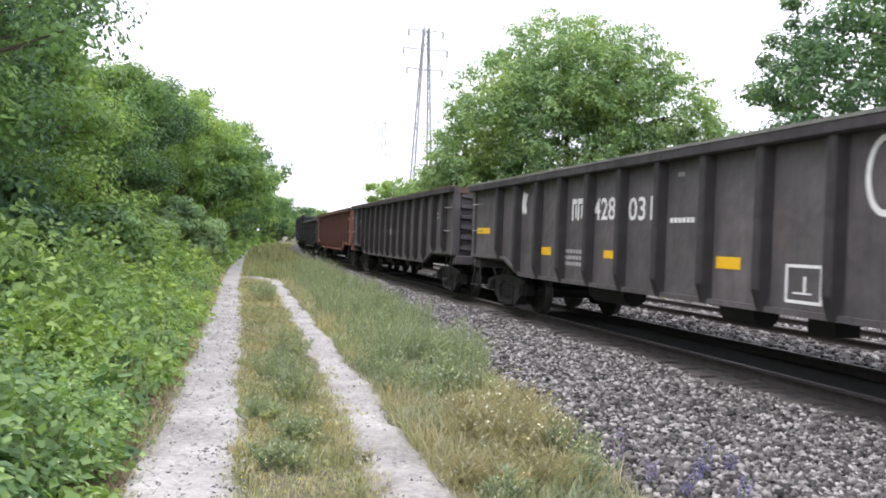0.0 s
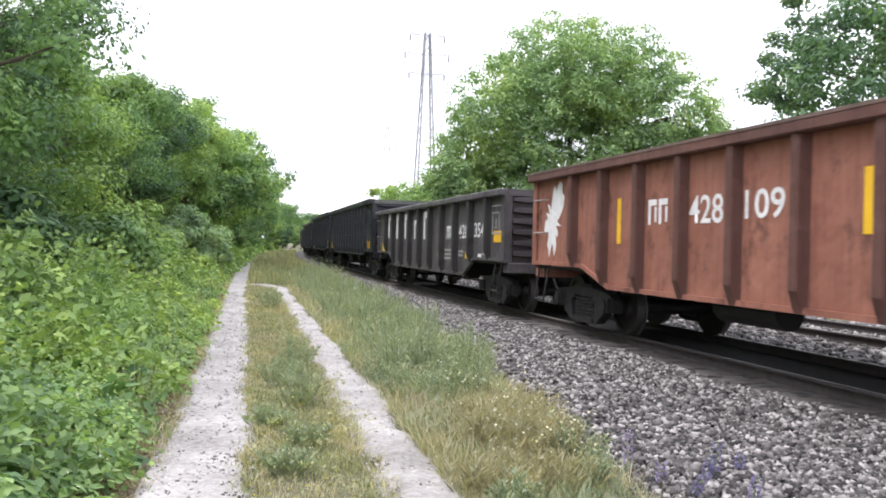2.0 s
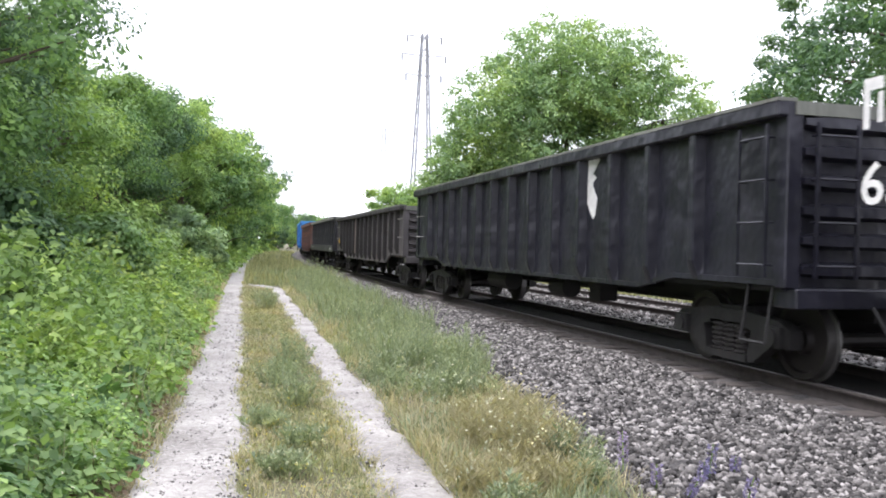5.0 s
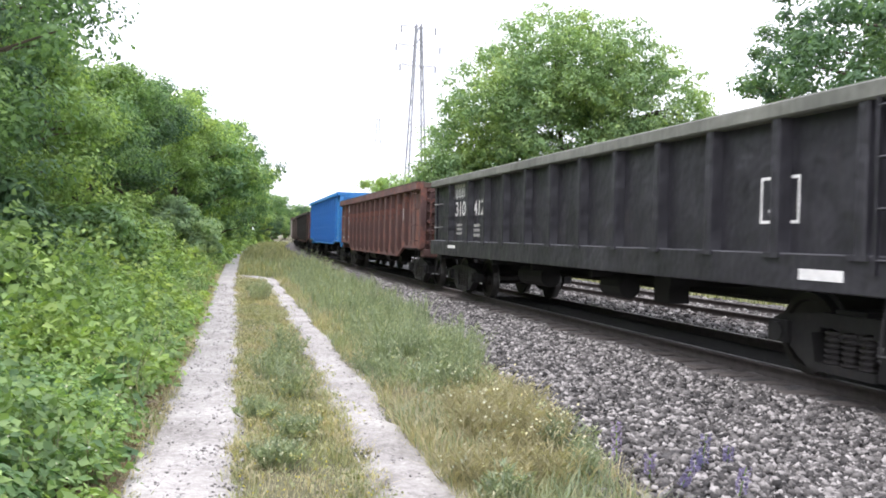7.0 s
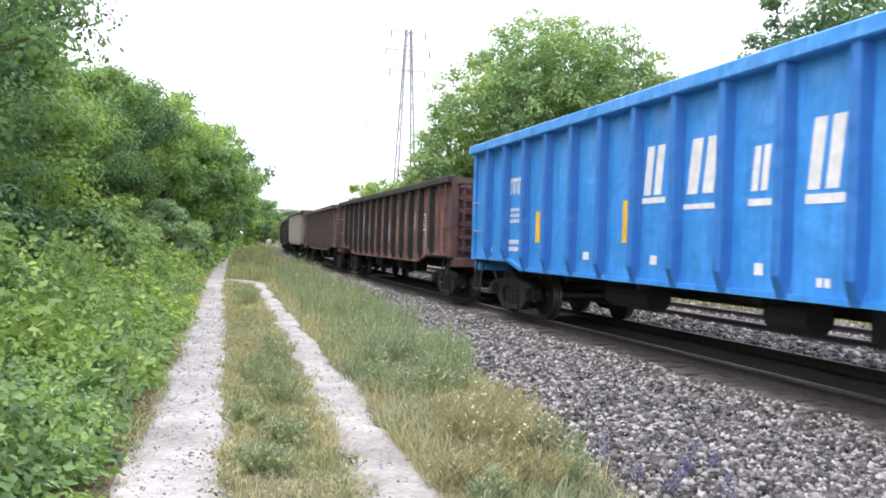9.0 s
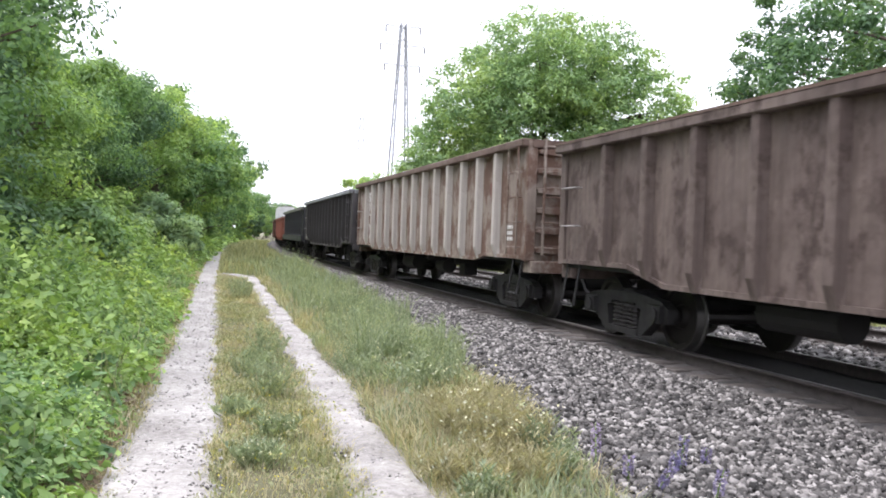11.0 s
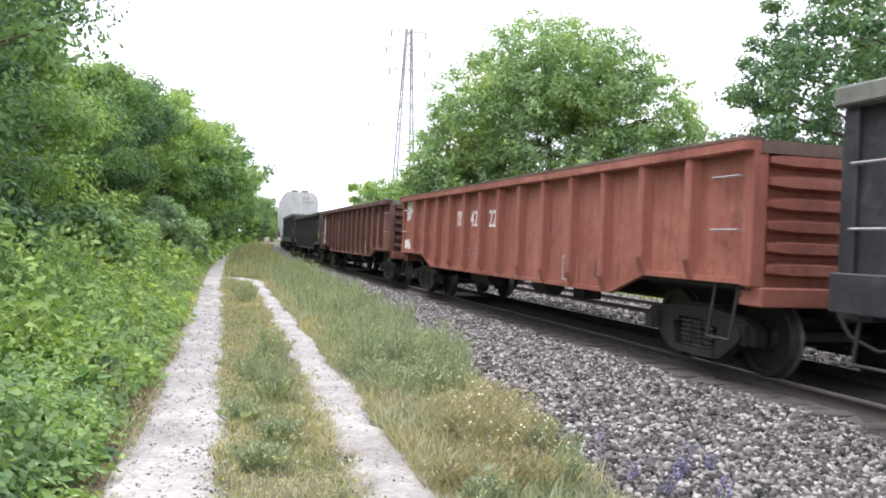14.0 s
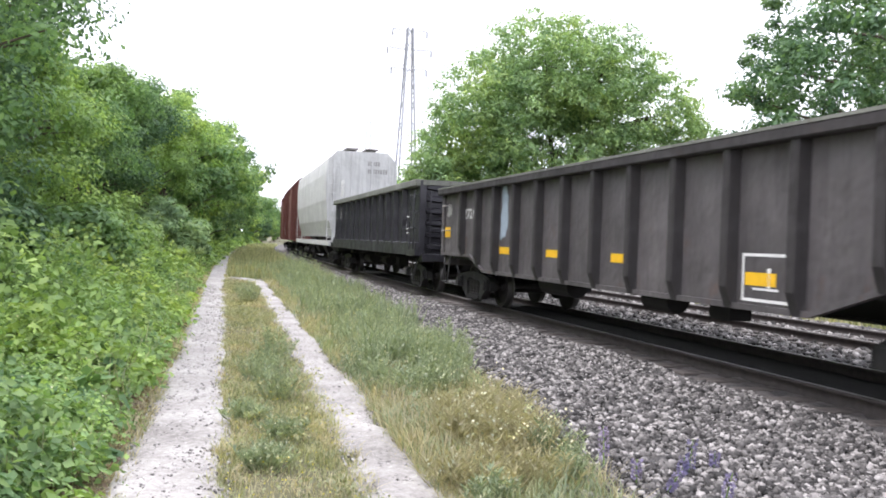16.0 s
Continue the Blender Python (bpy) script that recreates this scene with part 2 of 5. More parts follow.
strip("path", yp, lambda y: path_x(y) - 0.42 + wobble(y, 1, 0.05), lambda y: path_x(y) + 0.38 + wobble(y, 2, 0.05), lambda X, Y, t: 0.012 - 0.075 * np.abs(2 * t - 1) ** 5 + 0 * X,
      M_PATH, 16, 0.006, "pale crushed-stone wheel rut of the lane", "path")
yq = np.linspace(-6, 30.5, 260)
bend_in = lambda y: -1.25 * np.clip((y - 27.5) / 3.0, 0, 1) ** 2
strip("path", yq, lambda y: path_x(y) + 1.0 + 0.10 * np.clip((y - 6) / 12, 0, 1) + wobble(y, 4, 0.075) + bend_in(y), lambda y: path_x(y) + 1.64 - 0.06 * np.clip((y - 6) / 12, 0, 1) + wobble(y, 6, 0.075) + 0.5 * bend_in(y),
      lambda X, Y, t: 0.016 - 0.075 * np.abs(2 * t - 1) ** 5 + 0 * X, M_PATH, 14, 0.006, "pale crushed-stone wheel rut joining the other one", "path")


def bed_z(X, Y, t):
    e = ballast_edge(Y)
    up = np.clip((X - e) / 2.2, 0, 1)
    return 0.005 + 0.035 * up


yb = np.concatenate([np.linspace(-20, 40, 300), np.linspace(40.4, 260, 200)])
strip("ballast_bed", yb, lambda y: ballast_edge(y) + wobble(y, 8, 0.09), lambda y: XC + 6.6 + shift(y) + wobble(y, 9, 0.1), bed_z, M_BED, 40, 0.012,
      "grey crushed-stone ballast bed under two tracks", "ballast")


# Oil stain plus the train's underside shade, both put into this near-black colour.
M_OIL_SHADE = soil_material("oily_shaded_ballast", [(0.3, (0.004, 0.0035, 0.0035)), (0.5, (0.010, 0.009, 0.0085)), (0.7, (0.022, 0.019, 0.018))], 40, 1.1, relief=0.04)
M_DUST = soil_material("rusty_dust", [(0.3, (0.06, 0.053, 0.05)), (0.5, (0.125, 0.112, 0.106)), (0.7, (0.21, 0.194, 0.185))], 40, 1.1, relief=0.03)
strip("oily_shaded_bed", yb, lambda y: XC - 0.72 + shift(y), lambda y: XC + 0.72 + shift(y), lambda X, Y, t: 0.078 + 0 * X, M_OIL_SHADE, 8, 0.006, "oily ballast between the rails, blackened with painted shade", "ballast")
strip("dusty_bed", yb, lambda y: XC - 1.55 + shift(y) + wobble(y, 5, 0.08), lambda y: XC - 0.79 + shift(y), lambda X, Y, t: 0.030 + 0.022 * t + 0 * X, M_DUST, 6, 0.008, "rust-brown dusty ballast beside the rail", "ballast")


def stones(name, X, Y, Z, size, material, label, category, rng):
    """Many angular stones in one mesh: jittered boxes."""
    n = len(X)
    base = np.array([(-1, -1, -1), (1, -1, -1), (1, 1, -1), (-1, 1, -1), (-1, -1, 1), (1, -1, 1), (1, 1, 1), (-1, 1, 1)], float)
    V = base[None] * rng.uniform(0.38, 1.15, (n, 1, 3)) + rng.normal(0, 0.24, (n, 8, 3))
    u, v, w = rng.uniform(0, 2 * np.pi, (3, n))
    def rot(a, i, j):
        R = np.zeros((n, 3, 3))
        R[:] = np.eye(3)
        R[:, i, i] = R[:, j, j] = np.cos(a)
        R[:, i, j], R[:, j, i] = -np.sin(a), np.sin(a)
        return R
    R = rot(u, 0, 1) @ rot((v - 3.14) * 0.28, 1, 2) @ rot((w - 3.14) * 0.28, 0, 2)
    V = np.einsum("nij,nkj->nki", R, V) * (0.5 * size)[:, None, None] * np.array([1, 1, 0.85])
    V += np.stack([X, Y, Z], 1)[:, None]
    F = np.array([(3, 2, 1, 0), (4, 5, 6, 7), (0, 1, 5, 4), (1, 2, 6, 5), (2, 3, 7, 6), (3, 0, 4, 7)])
    F = (np.arange(n)[:, None, None] * 8 + F[None]).reshape(-1, 4)
    return tagged(new(name, fast_mesh(name, V.reshape(-1, 3), F, material)), label, category, kind="stuff")


rng = np.random.default_rng(11)
n = 62000
Y = 3.2 + 33 * rng.random(n) ** 2.0
e = ballast_edge(Y) - 0.15
X = e + rng.random(n) ** 0.8 * (XC - 1.28 + wobble(Y, 3, 0.1) + shift(Y) - e)
stones("ballast_stones", X, Y, bed_z(X, Y, 0) + rng.uniform(0.0, 0.025, n), rng.uniform(0.02, 0.05, n) * (1 + 0.022 * Y), M_STONE, "loose angular grey and pinkish ballast stones", "ballast", rng)
n = 9000
Y = 5 + 30 * rng.random(n)
X = XC + 0.9 + rng.random(n) * 5.2 + shift(Y)
stones("ballast_stones", X, Y, bed_z(X, Y, 0) + rng.uniform(0.0, 0.02, n), rng.uniform(0.05, 0.10, n), M_STONE, "loose grey ballast stones between the tracks", "ballast", rng)
n = 10000
Y = 3.5 + 22 * rng.random(n) ** 1.6
side = rng.random(n) < 0.58
X = path_x(Y) + np.where(side, np.clip(rng.normal(-0.02, 0.2, n), -0.40, 0.33), np.clip(rng.normal(1.32, 0.16, n), 1.08, 1.6))
stones("path_pebbles", X, Y, np.full(n, 0.008), rng.uniform(0.006, 0.022, n), M_PEBBLE, "small pale pebbles scattered on the lane", "pebbles", rng)


# ---- tracks ----
def rail(off):
    prof = [(-0.07, 0.0), (0.07, 0.0), (0.07, 0.012), (0.012, 0.03), (0.012, 0.125), (0.036, 0.135), (0.036, 0.17), (-0.036, 0.17), (-0.036, 0.135), (-0.012, 0.125), (-0.012, 0.03), (-0.07, 0.012)]
    ss = [-60 + 2.0 * k for k in range(130)]
    V = []
    for s in ss:
        x, y, a = along(s, off)
        c, d = math.cos(math.radians(a)), math.sin(math.radians(a))
        V += [(x + p * c, y + p * d, RAIL_Z - 0.17 + q) for p, q in prof]
    k = len(prof)
    F = [(i * k + j, i * k + (j + 1) % k, (i + 1) * k + (j + 1) % k, (i + 1) * k + j) for i in range(len(ss) - 1) for j in range(k)]
    me = fast_mesh("rail", np.array(V), np.array(F), M_RAIL)
    me.materials.append(M_RAILHEAD)
    me.polygons.foreach_set("material_index", np.array([1 if f % k == 6 else 0 for f in range(len(F))], dtype=np.int32))
    return tagged(new("rail", me), "rusty steel rail with a bright worn head", "rail", "rails of the tracks", "structure")


for off in (-0.755, 0.755, 3.15, 4.66):
    rail(off)

bm = bmesh.new()
add_box(bm, -1.3, 1.3, -0.115, 0.115, -0.15, 0.02)
bmesh.ops.bevel(bm, geom=list(bm.edges), offset=0.012, segments=1, affect="EDGES")
tie_mesh = mesh_of("tie", bm, M_TIE)
for off in (0.0, 3.905):
    bed = tagged(new("track"), "row of weathered timber ties in the ballast", "railway track", "tracks", "structure")
    for k in range(118):
        s = -8 + 0.56 * k
        x, y, a = along(s, off)
        part("tie", tie_mesh, M_TIE, bed, at=pose(x + random.uniform(-0.05, 0.05), y, 0.045, 0, 0, a + random.uniform(-1.5, 1.5)))


# ---- leaves and trees ----
def leaf_mesh(name, P, N, size, aspect, material, rng, fold=0.25, along_dir=None):
    """One folded leaf (two triangles) at each place P facing N."""
    n = len(P)
    N = N / np.linalg.norm(N, axis=1, keepdims=True)
    r = rng.normal(size=(n, 3))
    U = np.cross(N, r) if along_dir is None else along_dir
    U /= np.linalg.norm(U, axis=1, keepdims=True) + 1e-9
    W = np.cross(N, U)
    s = np.broadcast_to(size, (n,))[:, None]
    a = P - U * s * 0.5
    b = P + U * s * 0.5
    c = P + W * s * aspect * 0.5 + N * s * fold * 0.3 - U * s * 0.08
    d = P - W * s * aspect * 0.5 + N * s * fold * 0.3 - U * s * 0.08
    V = np.stack([a, d, b, c], 1).reshape(-1, 3)
    k = np.arange(n) * 4
    F = np.stack([np.stack([k, k + 1, k + 2], 1), np.stack([k, k + 2, k + 3], 1)], 1).reshape(-1, 3)
    return fast_mesh(name, V, F, material)


def crown_points(rng, clumps, leaves, centre, radii, clump_r, hollow=0.45, low=-0.75, rough=0.14):
    """Clump centres spread over an uneven crown, and leaves gathered round each."""
    d = rng.normal(size=(clumps * 3, 3))
    d /= np.linalg.norm(d, axis=1, keepdims=True)
    d = d[d[:, 2] > low][:clumps]
    k = rng.uniform(size=(6, 3))
    swell = 1 + rough * (np.sin(d @ (k[0] * 5) + 6 * k[1, 0]) + 0.8 * np.sin(d @ (k[2] * 9) + 6 * k[1, 1]))
    r = (hollow + (1 - hollow) * rng.random(len(d)) ** 0.45) * swell
    C = centre + d * r[:, None] * radii
    per = leaves // len(C)
    q = rng.normal(size=(len(C), per, 3))
    q /= np.linalg.norm(q, axis=2, keepdims=True)
    rad = clump_r * rng.uniform(0.65, 1.35, (len(C), 1, 1)) * rng.random((len(C), per, 1)) ** 0.45
    P = C[:, None] + q * rad * np.array([1, 1, 0.62])
    N = q * 1.15 + np.array([0, 0, 0.75]) + rng.normal(0, 0.4, q.shape)
    return C, P.reshape(-1, 3), N.reshape(-1, 3)


def tree(place, height, radius, seed, leaves=30000, size=0.14, material=None, label="", group="", clumps=90, clump_r=0.85, low=-0.75, base=0.28, hollow=0.45, flat=1.0, rough=0.14):
    rng = np.random.default_rng(seed)
    root = new("tree")
    root.matrix_basis = pose(*place)
    cz = height * (0.5 + base / 2)
    centre, radii = np.array([0, 0, cz]), np.array([radius, radius, (height - cz) * flat]) - clump_r * 0.6
    C, P, N = crown_points(rng, clumps, leaves, centre, radii, clump_r, hollow, low, rough)
    bm = bmesh.new()
    tr = 0.022 * height
    tube(bm, (0, 0, -0.2), (0.1, 0.05, height * base), tr * 1.25, tr, 9, False)
    tube(bm, (0.1, 0.05, height * base), (0.0, 0.1, height * 0.75), tr, tr * 0.3, 8, False)
    for c in C[:: max(1, len(C) // 34)]:
        f = rng.uniform(0.55, 1.0)
        foot = Vector((0.06, 0.06, min(height * 0.7, max(height * base * 0.8, c[2] - 0.55 * math.hypot(c[0], c[1]) * f))))
        mid = foot.lerp(Vector(c), 0.5) + Vector(rng.normal(0, 0.15, 3)) + Vector((0, 0, 0.2))
        tube(bm, foot, mid, tr * 0.34, tr * 0.2, 6, False)
        tube(bm, mid, c, tr * 0.2, tr * 0.05, 5, False)
    part("trunk", bm, M_BARK, root, "grey-brown trunk and limbs")
    part("crown", leaf_mesh("crown", P, N, size * rng.uniform(0.7, 1.3, len(P)), 0.55, material, rng), material, root)
    return tagged(root, label, "tree", group)


def spreading_tree(place, lobes, seed, per, size, clump_r, material, label):
    """A broad tree whose crown swells in lobes (across, up, radius, number of clumps)."""
    rng = np.random.default_rng(seed)
    root = new("tree")
    root.matrix_basis = pose(*place, 0, 0, -23)
    bm = bmesh.new()
    tube(bm, (0, 0, -0.2), (0.1, 0, 3.2), 0.36, 0.27, 10, False)
    PP, NN = [], []
    for x, z, r, k in lobes:
        centre = np.array([x, rng.normal(0, 0.8), z])
        C, P, N = crown_points(rng, k, k * per, centre, np.array([r, r * 1.1, r * 0.86]), clump_r, 0.35, -0.97, 0.09)
        PP.append(P)
        NN.append(N)
        mid = Vector((0.1, 0, 3.0)).lerp(Vector(centre), 0.55) + Vector((0, 0, -0.3))
        tube(bm, (0.1, 0, 2.9), mid, 0.17, 0.11, 7, False)
        tube(bm, mid, centre, 0.11, 0.05, 6, False)
        for c in C[:7]:
            tube(bm, centre, c, 0.05, 0.012, 5, False)
    P, N = np.concatenate(PP), np.concatenate(NN)
    part("trunk", bm, M_BARK, root, "grey-brown trunk and limbs")
    part("crown", leaf_mesh("crown", P, N, size * rng.uniform(0.7, 1.3, len(P)), 0.55, material, rng), material, root)
    return tagged(root, label, "tree")


def shrub(place, height, radius, seed, leaves, size, material, label, name="bush", group="", clumps=26, clump_r=0.5):
    rng = np.random.default_rng(seed)
    root = new(name)
    root.matrix_basis = pose(*place)
    C, P, N = crown_points(rng, clumps, leaves, np.array([0, 0, height * 0.5]), np.array([radius, radius, height * 0.5]) - 0.25, clump_r, 0.3, -0.9)
    P[:, 2] = np.maximum(P[:, 2], 0.03)
    bm = bmesh.new()
    for c in C[::3]:
        tube(bm, (c[0] * 0.25, c[1] * 0.25, -0.1), c, 0.03, 0.008, 5, False)
    part("stem", bm, M_BARK, root)
    part("foliage", leaf_mesh("foliage", P, N, size * rng.uniform(0.7, 1.3, len(P)), 0.5, material, rng), material, root)
    return tagged(root, label, name, group)


def frond_bush(place, height, radius, seed, fronds, leaflet, material, label, group=""):
    """A bush of arching compound fronds, each with pairs of narrow leaflets along its stalk."""
    rng = np.random.default_rng(seed)
    root = new("bush")
    root.matrix_basis = pose(*place)
    P, N, U = [], [], []
    bm = bmesh.new()
    up = Vector((0, 0, 1))
    for k in range(fronds):
        a = rng.uniform(0, 2 * math.pi)
        q = rng.random() ** 0.6
        el = math.radians(75 - 60 * q + rng.normal(0, 8))
        out = Vector((math.cos(a), math.sin(a), 0))
        foot = out * radius * 0.75 * q + up * height * (0.9 - 0.62 * q * rng.uniform(0.5, 1.2)) * rng.uniform(0.75, 1.0)
        L = leaflet * rng.uniform(4.0, 6.0)
        side = out.cross(up)
        last = None
        for j in range(1, 11):
            f = j / 10
            p = foot + out * L * f * math.cos(el) + up * L * (f * math.sin(el) - 0.45 * f * f)
            for w in (-1, 1):
                d = (side * w + out * 0.45 - up * 0.25).normalized()
                sz = leaflet * (1.0 - 0.45 * abs(f - 0.4))
                P.append(p + d * sz * 0.5)
                U.append(d)
                N.append(up + out * 0.35 + side * w * 0.2)
            last = p
        if k % 5 == 0:
            tube(bm, (foot.x * 0.2, foot.y * 0.2, -0.1), foot, 0.022, 0.010, 5, False)
            tube(bm, foot, last, 0.008, 0.003, 4, False)
    P, N, U = np.array(P), np.array(N) + rng.normal(0, 0.15, (len(N), 3)), np.array(U)
    part("stem", bm, M_BARK, root)
    part("foliage", leaf_mesh("foliage", P, N, leaflet * rng.uniform(0.85, 1.2, len(P)), 0.5, material, rng, 0.25, U), material, root)
    return tagged(root, label, "bush", group)


def herb(place, height, radius, seed, stems, leaf, material, label, head=None, slim=0.28, heads=2):
    """A bushy weed: upright stems that carry many narrow leaves, some with small flower heads."""
    rng = np.random.default_rng(seed)
    root = new("weed_clump")
    root.matrix_basis = pose(*place)
    per = 15
    a = rng.uniform(0, 2 * np.pi, stems)
    r = radius * rng.random(stems) ** 0.6
    H = height * (1.05 - 0.5 * (r / radius) ** 2) * rng.uniform(0.65, 1.1, stems)
    foot = np.stack([0.6 * r * np.cos(a), 0.6 * r * np.sin(a), 0 * r], 1)
    tip = np.stack([1.15 * r * np.cos(a) + rng.normal(0, 0.03, stems), 1.15 * r * np.sin(a) + rng.normal(0, 0.03, stems), H], 1)
    f = rng.random((stems, per, 1)) ** 0.8
    b = rng.uniform(0, 2 * np.pi, (stems, per))
    out = np.stack([np.cos(b), np.sin(b), np.full_like(b, 0.8)], -1)
    out /= np.linalg.norm(out, axis=2, keepdims=True)
    P = foot[:, None] + (tip - foot)[:, None] * f + out * leaf * 0.5 + np.array([0, 0, 0.01])
    N = np.cross(out, rng.normal(size=out.shape)) + np.array([0, 0, 0.5])
    n = stems * per
    bm = bmesh.new()
    for p, q in zip(foot, tip):
        tube(bm, p - np.array([0, 0, 0.03]), q, 0.0045, 0.002, 3, False)
    part("stem", bm, material, root)
    part("foliage", leaf_mesh("foliage", P.reshape(n, 3), N.reshape(n, 3), leaf * rng.uniform(0.6, 1.3, n), slim, material, rng, 0.2, out.reshape(n, 3)), material, root)
    if head:
        h = np.repeat(tip, heads, 0) + rng.normal(0, 0.018, (stems * heads, 3))
        part("blossom", leaf_mesh("blossom", h, rng.normal(size=h.shape) + np.array([0, 0, 1.2]), 0.016, 0.9, head, rng), head, root, "small pale flower heads")
    return tagged(root, label, "weed", "weed clumps in the grass")


def left_edge(y):
    return path_x(np.array(float(y))).item()


# the wood along the lane: front row, then the row behind it
FRONT = [(11.5, 5.2, 8.8, 3.3, 1), (16.0, 5.4, 8.8, 3.3, 0), (20.5, 4.8, 6.4, 2.9, 2), (25.5, 5.2, 7.0, 3.4, 1), (32.0, 5.0, 7.6, 3.8, 0), (39.0, 4.2, 8.2, 4.2, 2),
         (47.0, 3.2, 8.9, 4.4, 1), (56.0, 2.7, 9.6, 4.7, 2), (66.0, 2.4, 10.3, 4.9, 1), (78.0, 2.4, 10.5, 5.0, 0), (91.0, 2.5, 10.4, 5.0, 1), (106.0, 2.8, 10.0, 5.0, 2),
         (122.0, 3.0, 9.8, 5.0, 1), (140.0, 3.0, 9.8, 5.2, 0), (160.0, 3.0, 9.8, 5.5, 1), (182.0, 3.0, 9.6, 6.0, 1), (206.0, 3.0, 9.6, 6.5, 0)]
for k, (y, gap, h, r, m) in enumerate(FRONT):
    near = y < 45
    tree((left_edge(y) - gap, y, 0.2), h, r, 100 + k, 52000 if near else 16000, (0.085 + 0.0012 * y) if near else 0.25, (M_LEAF_DARK, M_LEAF_MID, M_LEAF_LIGHT)[m],
         "leafy green broadleaf tree at the edge of the wood", "trees along the lane", 150 if near else 100, 0.72 if near else 0.95, base=0.30 if 24 < y < 40 else 0.10, low=-0.95, rough=0.2)
for k, y in enumerate((9.0, 15, 22, 30, 39, 49, 60, 74, 90, 110, 135)):
    tree((left_edge(y) - 10.5, y, 0.3), 9.4, 4.4, 200 + k, 6000, 0.42, M_LEAF_DARK, "dark leafy tree deeper in the wood", "trees along the lane", 60, 1.2, base=0.06, low=-0.95)

# trees on the far side of the tracks
spreading_tree((16.6, 38.5, 0), ((-0.6, 9.7, 3.6, 380), (1.8, 9.5, 3.2, 220), (-2.9, 8.1, 3.3, 240), (3.9, 7.7, 3.1, 200), (-4.5, 6.2, 2.7, 190), (-5.7, 4.4, 2.0, 120), (0.0, 6.0, 4.6, 420), (3.3, 4.6, 3.8, 260), (5.9, 6.2, 2.2, 60), (7.0, 5.1, 1.7, 34), (-3.0, 3.8, 3.9, 280)),
               301, 58, 0.175, 0.62, M_LEAF_BRIGHT, "large spreading light-green tree beyond the tracks")
tree((21.6, 19.5, 0), 13.2, 7.2, 302, 90000, 0.17, M_LEAF_DARK, "dark green tree with open branches beyond the tracks", clumps=600, clump_r=0.62, base=0.0, low=-0.97, hollow=0.35, rough=0.07)
tree((18.2, 86.0, 0), 8.6, 4.6, 303, 16000, 0.26, M_LEAF_LIGHT, "smaller light-green tree far beyond the tracks", clumps=90, clump_r=0.9, base=0.05, low=-0.9)
tree((23.0, 92.0, 0), 9.0, 5.0, 304, 14000, 0.28, M_LEAF_LIGHT, "smaller light-green tree far beyond the tracks", clumps=90, clump_r=0.9, base=0.05, low=-0.9)
for k, (x, y, h) in enumerate(((28, 330, 13), (40, 350, 13), (52, 340, 14), (66, 345, 13), (82, 330, 14), (100, 300, 13), (20, 300, 12), (24, 235, 10.5), (31, 250, 11), (38, 245, 11), (45, 255, 12), (27, 190, 8), (37, 205, 10), (48, 215, 11), (60, 210, 10), (72, 190, 11), (40, 140, 8), (52, 130, 9))):
    tree((x, y, 0), h, 6.5, 320 + k, 4000, 0.65, M_LEAF_MID, "distant hazy green tree", "distant trees", 44, 1.7, base=0.0, low=-0.99)

# ---- undergrowth, grass and flowers ----
def blades(name, X, Y, Z, h, w, material, label, category, rng, lean=0.35):
    """Grass: narrow bent blades, three triangles each."""
    n = len(X)
    a = rng.uniform(0, 2 * np.pi, n)
    d = np.stack([np.cos(a), np.sin(a), 0 * a], 1)
    s = np.stack([-np.sin(a), np.cos(a), 0 * a], 1)
    P = np.stack([X, Y, Z - 0.02], 1)
    up = np.array([0, 0, 1.0])
    L = (h * rng.uniform(0.1, lean * 2, n))[:, None]
    H = h[:, None]
    W = (w * np.ones(n))[:, None] * 0.5
    V = np.stack([P - s * W, P + s * W, P + d * L * 0.3 + up * H * 0.6 - s * W * 0.8, P + d * L * 0.3 + up * H * 0.6 + s * W * 0.8, P + d * L + up * H], 1)
    k = np.arange(n) * 5
    F = np.stack([np.stack([k, k + 1, k + 3], 1), np.stack([k, k + 3, k + 2], 1), np.stack([k + 2, k + 3, k + 4], 1)], 1).reshape(-1, 3)
    return tagged(new(name, fast_mesh(name, V.reshape(-1, 3), F, material)), label, category, kind="stuff")


rng = np.random.default_rng(21)


def spread(n, y0, y1, left, right, power=1.8):
    y = y0 + (y1 - y0) * rng.random(n) ** power
    lo, hi = left(y), right(y)
    return lo + (hi - lo) * rng.random(n), y


def patchy(X, Y, scale=1.0, seed=0.0):
    """A smooth uneven field between 0 and 1."""
    f = np.sin(1.9 * X * scale + 0.7 * Y * scale + seed) + np.sin(-1.1 * X * scale + 1.6 * Y * scale + 2.1 * seed) + 0.7 * np.sin(4.3 * X * scale - 2.9 * Y * scale + 3 * seed) + 0.6 * np.sin(3.7 * X * scale + 5.1 * Y * scale + seed)
    return np.clip(0.5 + f / 4.4, 0, 1)


def meadow(n, y0, y1, left, right, lo, hi, width, material, label, power=1.8, seed=1.0, keep=0.25, lean=0.35, scale=1.0):
    """Grass in uneven tufts: thin and low in some spots, thick and tall in others."""
    X, Y = spread(n, y0, y1, left, right, power)
    f = patchy(X, Y, scale, seed)
    ok = rng.random(n) < np.clip((f - keep) / 0.35, 0.06, 1)
    X, Y, f = X[ok], Y[ok], f[ok]
    h = (lo + (hi - lo) * f * rng.random(len(X)) ** 0.7) * rng.uniform(0.6, 1.2, len(X))
    return blades("grass", X, Y, 0 * X, h, width * (1 + 0.05 * Y), material, label, "grass", rng, lean)


